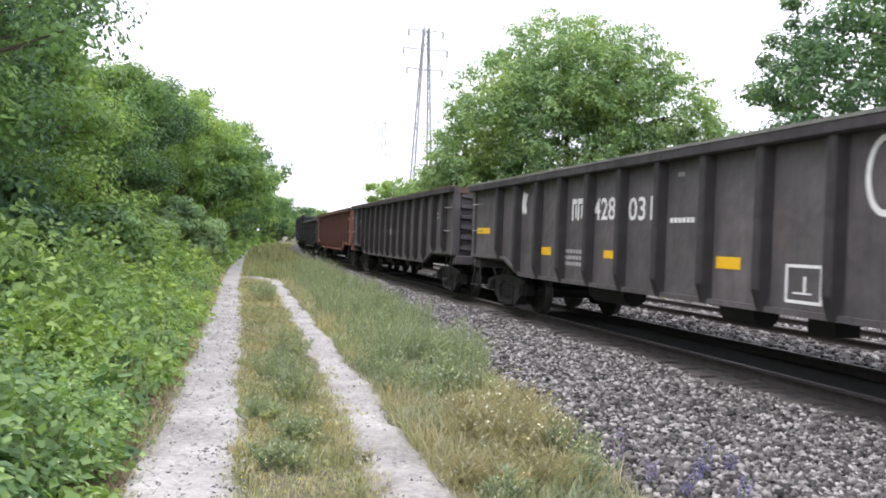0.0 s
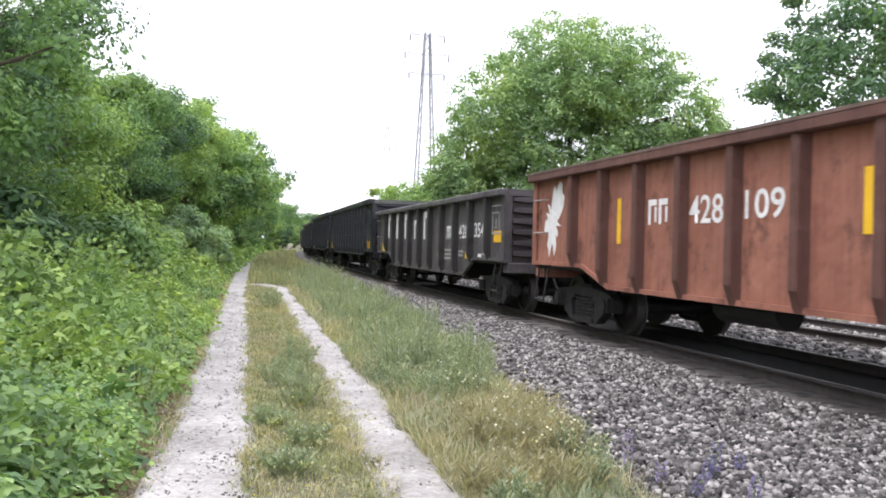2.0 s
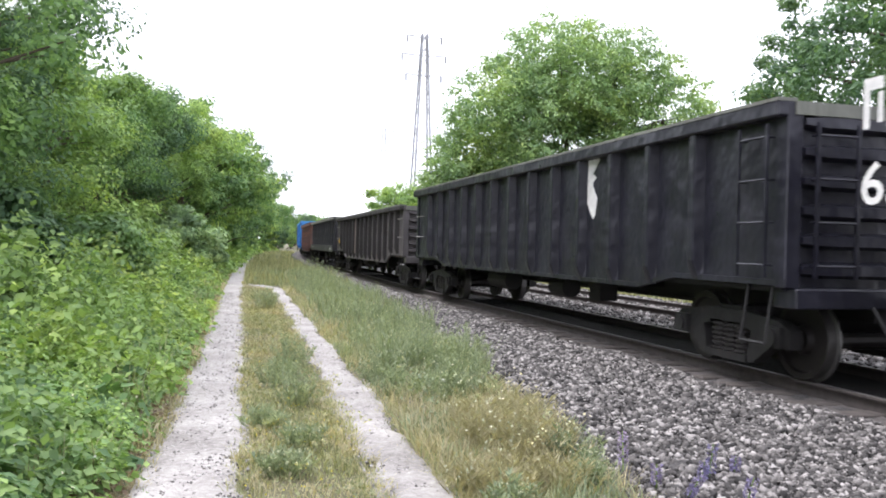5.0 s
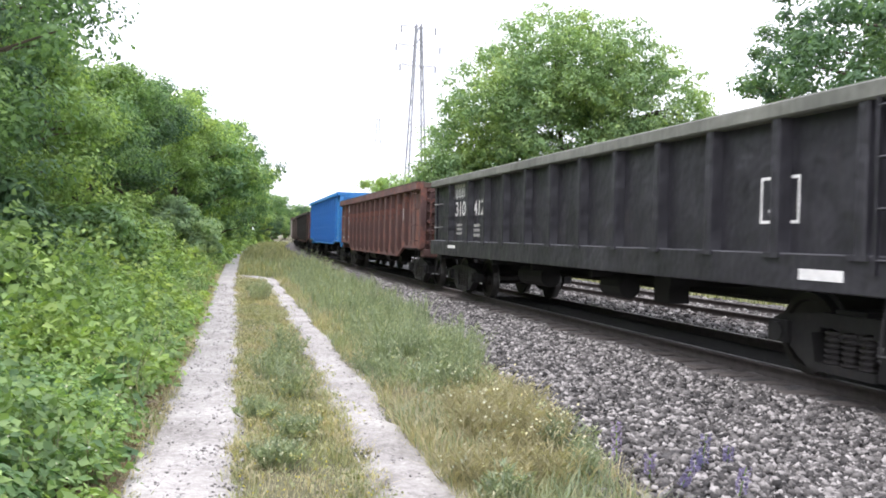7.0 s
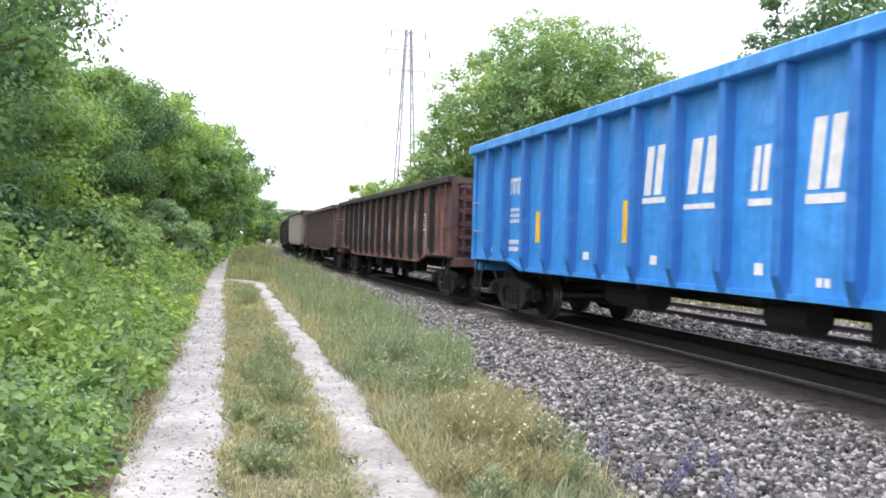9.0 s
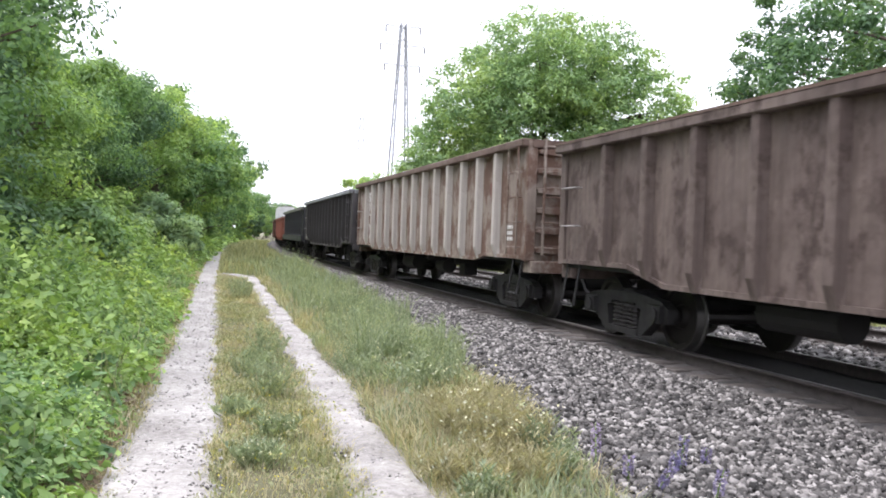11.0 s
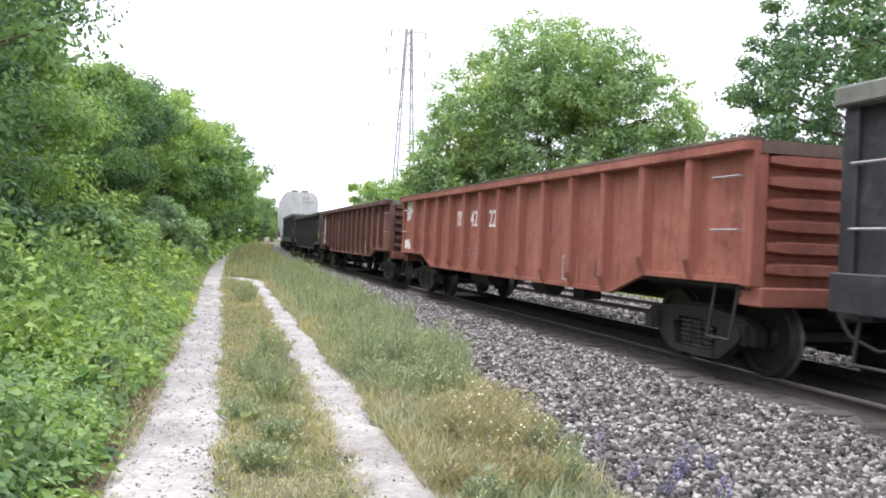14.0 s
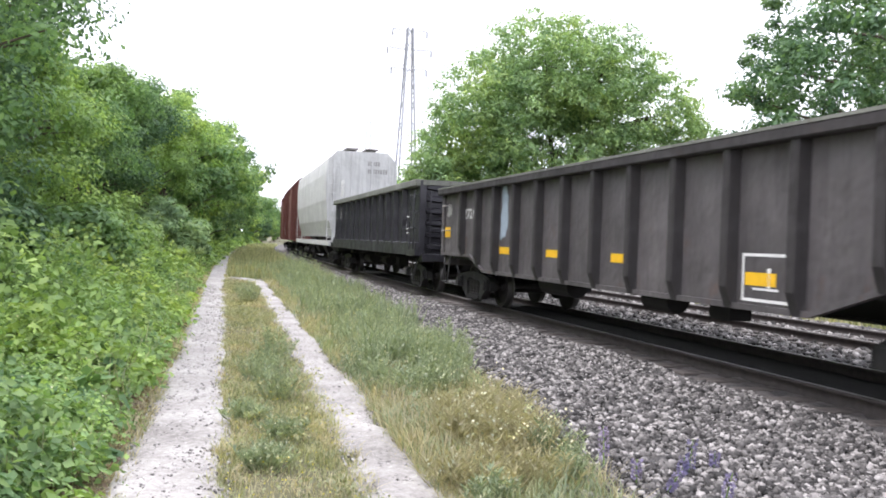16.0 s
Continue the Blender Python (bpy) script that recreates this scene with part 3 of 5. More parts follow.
mid_l, mid_r = lambda y: path_x(y) + 0.27, lambda y: path_x(y) + 1.18 - 0.9 * np.clip((y - 27) / 4, 0, 1)
meadow(34000, 3.4, 32, mid_l, mid_r, 0.02, 0.11, 0.006, M_GRASS, "short green grass between the wheel ruts", seed=1.3, keep=0.1, lean=0.6)
meadow(13000, 3.4, 32, mid_l, mid_r, 0.02, 0.12, 0.005, M_DRY, "dry straw-coloured grass between the wheel ruts", seed=4.1, keep=0.2, lean=0.9)
for k, (a, b) in enumerate(((0.18, 0.42), (1.0, 1.22), (1.5, 1.75), (-0.5, -0.25))):
    meadow(5000, 3.4, 30, lambda y: path_x(y) + a, lambda y: path_x(y) + b, 0.01, 0.09, 0.005, (M_GRASS, M_DRY)[k % 2], "sparse grass creeping over the edge of the rut", 1.8, 7.7 + k, 0.35, 0.9, 3.0)
side_l, side_r = lambda y: path_x(y) + np.where(y < 30, 1.52, 0.32), lambda y: ballast_edge(y) + 0.18
meadow(36000, 3.4, 60, side_l, side_r, 0.02, 0.25, 0.007, M_GRASS, "ragged green grass beside the ballast", 1.7, 2.2, 0.2, 0.7)
meadow(12000, 3.4, 20, side_l, side_r, 0.04, 0.26, 0.007, M_TALLGRASS, "darker green grass beside the ballast", 1.4, 9.2, 0.35, 0.6, 1.6)
meadow(17000, 3.4, 30, side_l, side_r, 0.04, 0.3, 0.005, M_DRY, "dry straw-coloured grass beside the ballast", 1.8, 5.7, 0.3, 0.9)
meadow(12000, 3.4, 9.5, side_l, side_r, 0.04, 0.28, 0.005, M_DRY, "pale dry grass stalks near the lane", 1.2, 8.8, 0.3, 0.9)
meadow(14000, 9.5, 40, lambda y: side_l(y) + 0.35, lambda y: side_r(y) + 0.1, 0.15, 0.62, 0.008, M_TALLGRASS, "tall blue-green grass at the edge of the ballast", 1.3, 3.3, 0.3, 0.4)
meadow(14000, 30, 130, lambda y: path_x(y) + 0.35, lambda y: ballast_edge(y) + 0.3, 0.15, 0.6, 0.012, M_GRASS, "long grass along the far lane", 1.3, 0.4, 0.1)
meadow(14000, 3.2, 60, lambda y: path_x(y) - 0.75, lambda y: path_x(y) - 0.28, 0.04, 0.26, 0.007, M_DRY, "dry grass along the foot of the undergrowth", 1.8, 1.1, 0.3, 0.8)
meadow(9000, 3.2, 60, lambda y: path_x(y) - 2.6, lambda y: path_x(y) - 0.5, 0.15, 0.7, 0.008, M_GRASS, "grass stalks among the undergrowth", 1.8, 2.7, 0.3, 0.4)
meadow(16000, 8, 110, lambda y: XC + 6.4 + shift(y), lambda y: XC + 11 + shift(y), 0.15, 0.6, 0.03, M_GRASS, "tall light-green grass beyond the second track", 1.4, 0.2, 0.0)


def weed_bank(n, y0, y1, left, right, hmax, size, material, label, power=1.6, seed=0.0, flat=0.72, droop=1.0):
    """A thicket of broad-leaved plants: leaves in tiers round many stems."""
    stems = n // 26
    X, Y = spread(stems, y0, y1, left, right, power)
    into = np.clip((right(Y) - X) / 1.3, 0, 1)
    lump = patchy(X, Y, 1.3, seed) * 0.75 + 0.25 * patchy(X, Y, 3.1, seed + 2)
    H = (0.16 + (hmax - 0.16) * into ** 0.8) * (0.16 + 1.45 * lump ** 1.4) * rng.uniform(0.6, 1.25, stems)
    f = rng.random((stems, 26)) ** 0.6
    a = rng.uniform(0, 2 * np.pi, (stems, 26))
    r = (0.05 + 0.22 * (1.15 - f)) * rng.uniform(0.4, 1.3, (stems, 26)) * (0.6 + 0.5 * hmax)
    P = np.stack([X[:, None] + r * np.cos(a), Y[:, None] + r * np.sin(a), H[:, None] * f + 0.04 + np.clip((-1.2 - X[:, None]) * 0.1, 0, 0.5)], -1).reshape(-1, 3)
    N = np.stack([0.6 * np.cos(a), 0.6 * np.sin(a), np.full_like(a, droop)], -1).reshape(-1, 3) + rng.normal(0, 0.5, (stems * 26, 3))
    sz = size * rng.uniform(0.5, 1.3, len(P)) * (1 + 0.02 * P[:, 1])
    return tagged(new("undergrowth", leaf_mesh("undergrowth", P, N, sz, flat, material, rng)), label, "undergrowth", kind="stuff")


lane_l = lambda d: (lambda y: path_x(y) - d)
weed_bank(42000, 3.0, 22, lane_l(3.4), lane_l(0.48), 0.85, 0.062, M_WEED, "lush broad-leaved weeds beside the lane", 1.6, 0.5)
weed_bank(36000, 3.0, 20, lane_l(3.2), lane_l(0.52), 0.80, 0.045, M_LEAF_LIGHT, "small-leaved light-green weeds beside the lane", 1.6, 3.5, 0.45)
weed_bank(16000, 3.0, 16, lane_l(3.2), lane_l(0.50), 0.75, 0.075, M_LEAF_MID, "dark green weeds in the shade of others", 1.5, 6.1, 0.6)
weed_bank(34000, 8.0, 45, lane_l(4.5), lane_l(0.45), 1.15, 0.09, M_LEAF_LIGHT, "tall light-green weeds at the foot of the wood", 1.5, 1.7, 0.5)
weed_bank(18000, 8.0, 45, lane_l(4.5), lane_l(0.6), 1.2, 0.11, M_WEED, "tall broad-leaved weeds at the foot of the wood", 1.5, 4.4, 0.6)
weed_bank(24000, 40, 150, lane_l(4.2), lambda y: path_x(y) - 0.1 - 0.25 * np.clip((60 - y) / 20, 0, 1), 1.5, 0.12, M_LEAF_LIGHT, "light-green weeds along the far lane")
weed_bank(2600, 3.2, 9, lane_l(3.0), lane_l(0.6), 0.75, 0.14, M_BURDOCK, "large burdock-like leaves among the weeds", 1.4, 2.0, 0.85)
weed_bank(5000, 6.0, 32, lambda y: path_x(y) + 1.75, lambda y: ballast_edge(y) + 0.1, 0.36, 0.032, M_HERB, "leafy green weeds in the grass by the ballast", 1.4, 3.3, 0.5)
weed_bank(4500, 3.5, 24, mid_l, mid_r, 0.10, 0.022, M_GRASS, "clover-like leaves between the wheel ruts", 1.8, 5.0, 0.8)
for k, (y, gap, h, r) in enumerate(((8.5, 3.6, 2.1, 1.3), (11.5, 3.4, 1.8, 1.2), (15, 3.5, 2.5, 1.4), (19, 3.2, 2.2, 1.4), (24, 3.1, 2.6, 1.6), (30, 3.2, 2.4, 1.6), (37, 3.0, 2.7, 1.8), (55, 2.9, 3.0, 2.0), (64, 2.8, 2.8, 2.0), (75, 2.6, 2.8, 2.2), (90, 2.6, 3, 2.4), (106, 2.6, 3, 2.6), (122, 2.2, 3.6, 3), (140, 2.0, 4, 3.4), (160, 2, 4, 3.6), (182, 2, 4.5, 4), (206, 1.8, 5, 4.5), (235, 1.5, 6, 6), (265, 0, 7, 8))):
    shrub((left_edge(y) - gap, y, 0.1), h, r, 400 + k, 9000 if y < 60 else 5000, 0.12 + 0.0016 * y, (M_LEAF_MID, M_LEAF_LIGHT, M_LEAF_DARK)[k % 3], "leafy green bush below the trees", group="bushes along the lane")
for k, (y, gap, h, r) in enumerate(((34.0, 2.0, 2.85, 1.7), (29.5, 3.0, 2.4, 1.3), (38.5, 1.6, 2.3, 1.3))):
    shrub((left_edge(y) - gap, y, 0), h, r, 450 + k, 11000, 0.17, M_SUMAC, "rounded light-green sumac bush beside the lane", group="bushes along the lane")
for k, (x, y, h, r) in enumerate(((-3.3, 9.6, 1.9, 1.0), (-4.4, 11.0, 2.5, 1.2), (-3.6, 12.6, 2.2, 1.1), (-3.2, 15.5, 2.1, 1.1), (-3.0, 19.0, 2.0, 1.0))):
    frond_bush((x, y, 0.1), h, r, 470 + k, 170, 0.125, (M_LEAF_LIGHT, M_LEAF_MID)[k % 2], "green bush of feathery compound leaves", "bushes along the lane")
# separate leafy weeds that stand above the bank
wr = random.Random(77)
for k in range(46):
    y = 4.4 + 15 * wr.random() ** 1.5
    into = wr.random()
    h = 0.35 + 0.75 * into * wr.uniform(0.6, 1.2)
    shrub((left_edge(y) - 0.75 - 2.6 * into, y, 0.02), h, 0.32 + 0.3 * wr.random(), 600 + k, 1100, wr.choice((0.055, 0.075, 0.10)), wr.choice((M_WEED, M_LEAF_LIGHT, M_BURDOCK, M_LEAF_MID, M_WEED)),
          wr.choice(("leafy green weed on the bank", "broad-leaved weed on the bank")), "weed", "weeds on the bank", 12, 0.2)
# bushy weeds standing in the grass: place, height, radius, kind
HERBS = [(1.04, 19.7, 0.45, 0.28, "m"), (0.88, 10.2, 0.40, 0.2, "m"), (0.74, 7.9, 0.34, 0.23, "m"), (0.62, 9.0, 0.28, 0.2, "m"), (2.76, 22.9, 0.75, 0.6, "t"), (2.8, 19.0, 0.57, 0.5, "t"), (3.5, 33.0, 0.8, 0.7, "t"), (3.1, 27.5, 0.7, 0.6, "t"),
         (2.77, 13.2, 0.45, 0.36, "t"), (2.27, 12.4, 0.34, 0.34, "t"), (2.36, 9.6, 0.5, 0.3, "t"), (2.58, 9.1, 0.52, 0.29, "t"), (2.98, 10.0, 0.5, 0.24, "t"), (1.78, 8.2, 0.3, 0.28, "t"), (2.07, 7.8, 0.4, 0.27, "t"), (2.45, 8.0, 0.42, 0.25, "t"), (1.76, 9.2, 0.3, 0.25, "l"),
         (2.13, 10.1, 0.41, 0.31, "l"), (2.65, 11.1, 0.42, 0.3, "l"), (2.45, 5.5, 0.26, 0.16, "l"), (2.3, 4.9, 0.22, 0.14, "l"), (1.62, 4.5, 0.2, 0.14, "l"), (2.11, 5.8, 0.33, 0.26, "d"), (2.29, 5.6, 0.30, 0.22, "d"), (1.87, 6.0, 0.27, 0.2, "d"), (1.7, 4.8, 0.26, 0.2, "d"),
         (2.0, 4.7, 0.26, 0.2, "d"), (1.5, 5.0, 0.16, 0.15, "d"), (2.54, 6.7, 0.29, 0.24, "d"), (2.05, 6.6, 0.27, 0.24, "d"), (3.0, 16.0, 0.45, 0.4, "t"), (2.5, 15.5, 0.4, 0.4, "t"), (0.45, 5.6, 0.13, 0.16, "l"), (0.62, 6.3, 0.14, 0.18, "l"), (0.4, 7.0, 0.14, 0.16, "m")]
for k, (x, y, h, r, kind) in enumerate(HERBS):
    mat, name, head = {"m": (M_HERB, "grey-green bushy weed between the wheel ruts", None), "t": (M_HERB, "tall grey-green feathery weed beside the ballast", None),
                       "l": (M_TALLGRASS, "light-green weed with small pale flowers", M_FLOWER), "d": (M_STRAW, "dry straw-brown weed gone to seed", M_FLOWER if k % 2 else None)}[kind]
    herb((x, y, 0), h * 1.08, r * 1.15, 900 + k, int(22 + 95 * r), (0.05 if kind != "d" else 0.085) * (1 + 0.025 * y), mat, name, head, 0.2 if kind != "d" else 0.06)
# low tufts that break the edges of the ruts, and dead leaves along the foot of the bank
n = 260
for mat, word in ((M_GRASS, "low green tufts on the edges of the ruts"), (M_DRY, "low dry tufts on the edges of the ruts")):
    cy = 3.6 + 24 * rng.random(n) ** 1.6
    cx = path_x(cy) + np.array([-0.40, 0.36, 1.04, 1.64])[rng.integers(0, 4, n)] + rng.normal(0, 0.05, n)
    q = 46
    X = (cx[:, None] + rng.normal(0, 1, (n, q)) * rng.uniform(0.02, 0.07, (n, 1))).ravel()
    Y = (cy[:, None] + rng.normal(0, 1, (n, q)) * rng.uniform(0.03, 0.12, (n, 1))).ravel()
    blades("grass", X, Y, 0 * X, rng.uniform(0.02, 0.085, n * q), 0.006 * (1 + 0.05 * Y), mat, word, "grass", rng, 0.9)
X, Y = spread(5200, 3.3, 30, lambda y: path_x(y) - 0.68, lambda y: path_x(y) - 0.34, 1.6)
P = np.stack([X, Y, rng.uniform(0.015, 0.05, len(X))], 1)
tagged(new("leaf_litter", leaf_mesh("leaf_litter", P, rng.normal(0, 0.4, P.shape) + np.array([0, 0, 1.0]), rng.uniform(0.02, 0.06, len(X)), 0.5, M_LITTER, rng)), "brown dead leaves along the lane", "leaf litter", kind="stuff")


def spikes(n, place_x, place_y, h, material, label, name, size=0.026):
    root = tagged(new(name), label, "flowers", "flowering weeds")
    P = []
    for k in range(n):
        x, y = place_x + random.gauss(0, 0.16), place_y + random.gauss(0, 0.2)
        hh = h * random.uniform(0.6, 1.15)
        lean = random.gauss(0, 0.05), random.gauss(0, 0.05)
        bm = bmesh.new()
        tube(bm, (x, y, 0), (x + lean[0], y + lean[1], hh), 0.006, 0.003, 4, False)
        part("stem", bm, M_WEED, root)
        for q in range(80):
            f = random.uniform(0.3, 1.0)
            a = random.uniform(0, 6.28)
            P.append((x + lean[0] * f + 0.03 * math.cos(a), y + lean[1] * f + 0.03 * math.sin(a), hh * f))
    P = np.array(P)
    part("blossom", leaf_mesh("blossom", P, rng.normal(size=P.shape), size, 0.7, material, rng), material, root, "small coloured blossoms")
    return root


spikes(4, 2.84, 4.6, 0.27, M_PURPLE, "purple flower spikes at the edge of the ballast", "purple_flower")
spikes(3, 3.1, 4.7, 0.24, M_PURPLE, "purple flower spikes at the edge of the ballast", "purple_flower")
X, Y = spread(420, 3.5, 14, lambda y: path_x(y) + 0.3, lambda y: path_x(y) + 1.1)
P = np.stack([X, Y, rng.uniform(0.06, 0.16, len(X))], 1)
tagged(new("small_flowers", leaf_mesh("small_flowers", P, rng.normal(size=P.shape) + np.array([0, 0, 1.5]), 0.013, 1.0, M_YELLOWFLOWER, rng)), "tiny yellow flowers in the short grass", "flowers", kind="stuff")
X, Y = spread(450, 5, 18, lambda y: path_x(y) + 1.8, lambda y: ballast_edge(y) + 0.1)
P = np.stack([X, Y, rng.uniform(0.2, 0.42, len(X))], 1)
tagged(new("small_flowers", leaf_mesh("small_flowers", P, rng.normal(size=P.shape) + np.array([0, 0, 1.5]), 0.022, 1.0, M_FLOWER, rng)), "tiny white flowers in the tall grass", "flowers", kind="stuff")
X, Y = spread(600, 3.5, 16, lane_l(2.6), lane_l(0.5))
P = np.stack([X, Y, rng.uniform(0.3, 0.8, len(X)) * np.clip((path_x(Y) - X) / 1.6, 0.4, 1)], 1)
tagged(new("small_flowers", leaf_mesh("small_flowers", P, rng.normal(size=P.shape) + np.array([0, 0, 1.5]), 0.02, 1.0, M_FLOWER, rng)), "tiny white flowers among the weeds", "flowers", kind="stuff")


# ---- power line pylons ----
def pylon(place, height, label, thick=1.5):
    root = tagged(new("pylon"), label, "pylon", "pylons of the power line")
    root.matrix_basis = pose(*place)
    levels = [0, 0.14, 0.27, 0.39, 0.50, 0.60, 0.69, 0.77, 0.84, 0.90, 0.95, 1.0]
    half = lambda f: 1.85 * (1 - f) + 0.5
    for sx in (-1, 1):
        for sy in (-1, 1):
            bm = bmesh.new()
            rings = [[bm.verts.new((sx * half(f) + p, sy * half(f) + q, f * height)) for p, q in ((-0.1 * thick, -0.1 * thick), (0.1 * thick, -0.1 * thick), (0.1 * thick, 0.1 * thick), (-0.1 * thick, 0.1 * thick))] for f in levels]
            for r0, r1 in zip(rings, rings[1:]):
                for i in range(4):
                    bm.faces.new((r0[i], r0[(i + 1) % 4], r1[(i + 1) % 4], r1[i]))
            part("leg", bm, M_STEEL, root)
    bm = bmesh.new()
    for f, g in zip(levels, levels[1:]):
        a, b = half(f), half(g)
        for (p, q), (r, s) in (((-1, -1), (1, -1)), ((1, -1), (1, 1)), ((1, 1), (-1, 1)), ((-1, 1), (-1, -1))):
            tube(bm, (p * a, q * a, f * height), (r * b, s * b, g * height), 0.03 * thick, None, 4, False)
            tube(bm, (r * a, s * a, f * height), (p * b, q * b, g * height), 0.03 * thick, None, 4, False)
    part("bracing", bm, M_STEEL, root)
    for f, w in ((0.985, 3.6), (0.90, 4.6), (0.81, 3.7)):
        z = f * height
        bm = bmesh.new()
        for s in (-1, 1):
            tube(bm, (0, -0.7, z), (s * w, 0, z + 0.2), 0.045 * thick, None, 4)
            tube(bm, (0, 0.7, z), (s * w, 0, z + 0.2), 0.045 * thick, None, 4)
            tube(bm, (0, 0, z + 1.2), (s * w, 0, z + 0.2), 0.04 * thick, None, 4)
        tagged(part("crossarm", bm, M_STEEL, root), kind="stuff")
        for s in (-1, 1):
            bm = bmesh.new()
            tube(bm, (s * w, 0, z + 0.2), (s * w, 0, z - 1.2), 0.2, None, 6)
            part("insulator", bm, M_STEEL, root)
    return root


pylon((39.7, 169.5, 0), 45.0, "grey steel lattice pylon far behind the trees")
pylon((58.5, 312.0, 0), 45.5, "grey steel lattice pylon, farther off and faint", 0.8)


# ---- railway cars ----
M_SPRING = plain("spring_steel", (0.03, 0.027, 0.026), 0.5, 0.3, 0.3, 10)
HALF = 1.52
RIB_DEPTH = 0.13
CACHE = {}


def cached(key, make):
    if key not in CACHE:
        CACHE[key] = make()
    return CACHE[key]


def wheelset_mesh():
    bm = bmesh.new()
    tube(bm, (-0.95, 0, 0), (0.95, 0, 0), 0.085, None, 10)
    for s in (-1, 1):
        prof = [(0.64, 0.12), (0.66, 0.36), (0.655, 0.445), (0.685, 0.45), (0.695, 0.42), (0.80, 0.415), (0.80, 0.35), (0.76, 0.33), (0.75, 0.16), (0.82, 0.13), (0.82, 0.05)]
        prof = [(s * x, r) for x, r in prof]
        lathe_x(bm, prof if s > 0 else prof[::-1], 28)
    me = mesh_of("wheelset", bm, M_WHEEL)
    me.materials.append(M_TREAD)
    for p in me.polygons:
        rr = [math.hypot(me.vertices[i].co.y, me.vertices[i].co.z) for i in p.vertices]
        if min(rr) > 0.405:
            p.material_index = 1
    return me


def side_frame_mesh():
    bm = bmesh.new()
    for k in (-1, 1):
        extrude_outline(bm, [(k * 1.12, 0.52), (k * 0.95, 0.61), (k * 0.34, 0.68), (k * 0.34, 0.50), (k * 0.46, 0.47), (k * 0.40, 0.20), (k * 0.34, 0.13), (k * 0.50, 0.13), (k * 0.80, 0.33), (k * 1.12, 0.34)], -1.10, -0.95)
    extrude_outline(bm, [(-0.34, 0.54), (0.34, 0.54), (0.34, 0.68), (-0.34, 0.68)], -1.10, -0.95)
    extrude_outline(bm, [(-0.40, 0.12), (0.40, 0.12), (0.40, 0.20), (-0.40, 0.20)], -1.12, -0.93)
    for y in (-0.89, 0.89):
        add_box(bm, -1.16, -1.10, y - 0.14, y + 0.14, 0.34, 0.56)
        tube(bm, (-1.19, y, 0.44), (-1.16, y, 0.44), 0.10, None, 10)
    bmesh.ops.recalc_face_normals(bm, faces=bm.faces)
    return mesh_of("side_frame", bm, M_BOGIE)


def spring_mesh():
    bm = bmesh.new()
    n, z = 10, 0.20
    prof = []
    for j in range(6):
        prof += [(z + 0.055 * j, 0.060), (z + 0.055 * j + 0.011, 0.09), (z + 0.055 * j + 0.033, 0.09), (z + 0.055 * j + 0.044, 0.060)]
    rings = [[bm.verts.new((-1.03 + r * math.cos(2 * math.pi * i / n), r * math.sin(2 * math.pi * i / n), q)) for i in range(n)] for q, r in prof]
    for a, b in zip(rings, rings[1:]):
        for i in range(n):
            j = (i + 1) % n
            bm.faces.new((a[i], a[j], b[j], b[i]))
    return mesh_of("spring", bm, M_SPRING)


def bolster_mesh():
    bm = bmesh.new()
    add_box(bm, -1.05, 1.05, -0.20, 0.20, 0.42, 0.72)
    add_box(bm, -0.7, 0.7, -0.75, -0.62, 0.30, 0.44)
    add_box(bm, -0.7, 0.7, 0.62, 0.75, 0.30, 0.44)
    return mesh_of("bolster", bm, M_UNDER)


WHEELS = []


def bogie(car, y):
    b = part("bogie", cached("bolster", bolster_mesh), M_UNDER, car, "grimy cast-steel freight bogie", pose(0, y, 0))
    f = cached("frame", side_frame_mesh)
    g = cached("spring", spring_mesh)
    for rz in (0, 180):
        part("side_frame", f, M_BOGIE, b, at=pose(0, 0, 0, 0, 0, rz))
        for dy in (-0.22, 0.0, 0.22):
            part("spring", g, M_SPRING, b, at=pose(0, dy, 0, 0, 0, rz))
    for dy in (-0.89, 0.89):
        w = part("wheelset", cached("wheelset", wheelset_mesh), M_WHEEL, b, "steel wheelset with shiny treads", pose(0, dy, 0.42))
        WHEELS.append((w, dy))
    return b


def ladder_mesh(zs, width, depth=0.09, stiles=True):
    """Rungs in the plane x = 0, the wall lying at x = depth."""
    bm = bmesh.new()
    for z in zs:
        tube(bm, (0, -width / 2, z), (0, width / 2, z), 0.013, None, 6)
        for y in (-width / 2, width / 2):
            tube(bm, (0, y, z), (depth, y, z), 0.013, None, 5)
    if stiles:
        for y in (-width / 2, width / 2):
            add_box(bm, -0.012, 0.012, y - 0.02, y + 0.02, min(zs) - 0.12, max(zs) + 0.12)
    return bm


def stencil(car, text, u, z, w, h, half_len, material):
    """Painted characters on the near side, fitted to w by h metres; u runs from the far end of the car to the near one."""
    cu = bpy.data.curves.new("text", "FONT")
    cu.body, cu.size, cu.resolution_u, cu.offset = text, 1.0, 3, 0.012
    tmp = bpy.data.objects.new("text", cu)
    scene.collection.objects.link(tmp)
    bpy.context.view_layer.update()
    me = bpy.data.meshes.new_from_object(tmp.evaluated_get(bpy.context.evaluated_depsgraph_get()))
    bpy.data.objects.remove(tmp)
    bpy.data.curves.remove(cu)
    me.materials.clear()
    me.materials.append(material)
    co = np.array([v.co[:2] for v in me.vertices])
    lo, size = co.min(0), np.ptp(co, axis=0)
    for v in me.vertices:
        v.co = (0, -(v.co.x - lo[0]) * w / size[0], (v.co.y - lo[1]) * h / size[1])
    return part("lettering", me, material, car, "stencilled white characters", pose(-(HALF - RIB_DEPTH) - 0.006, half_len - u, z))


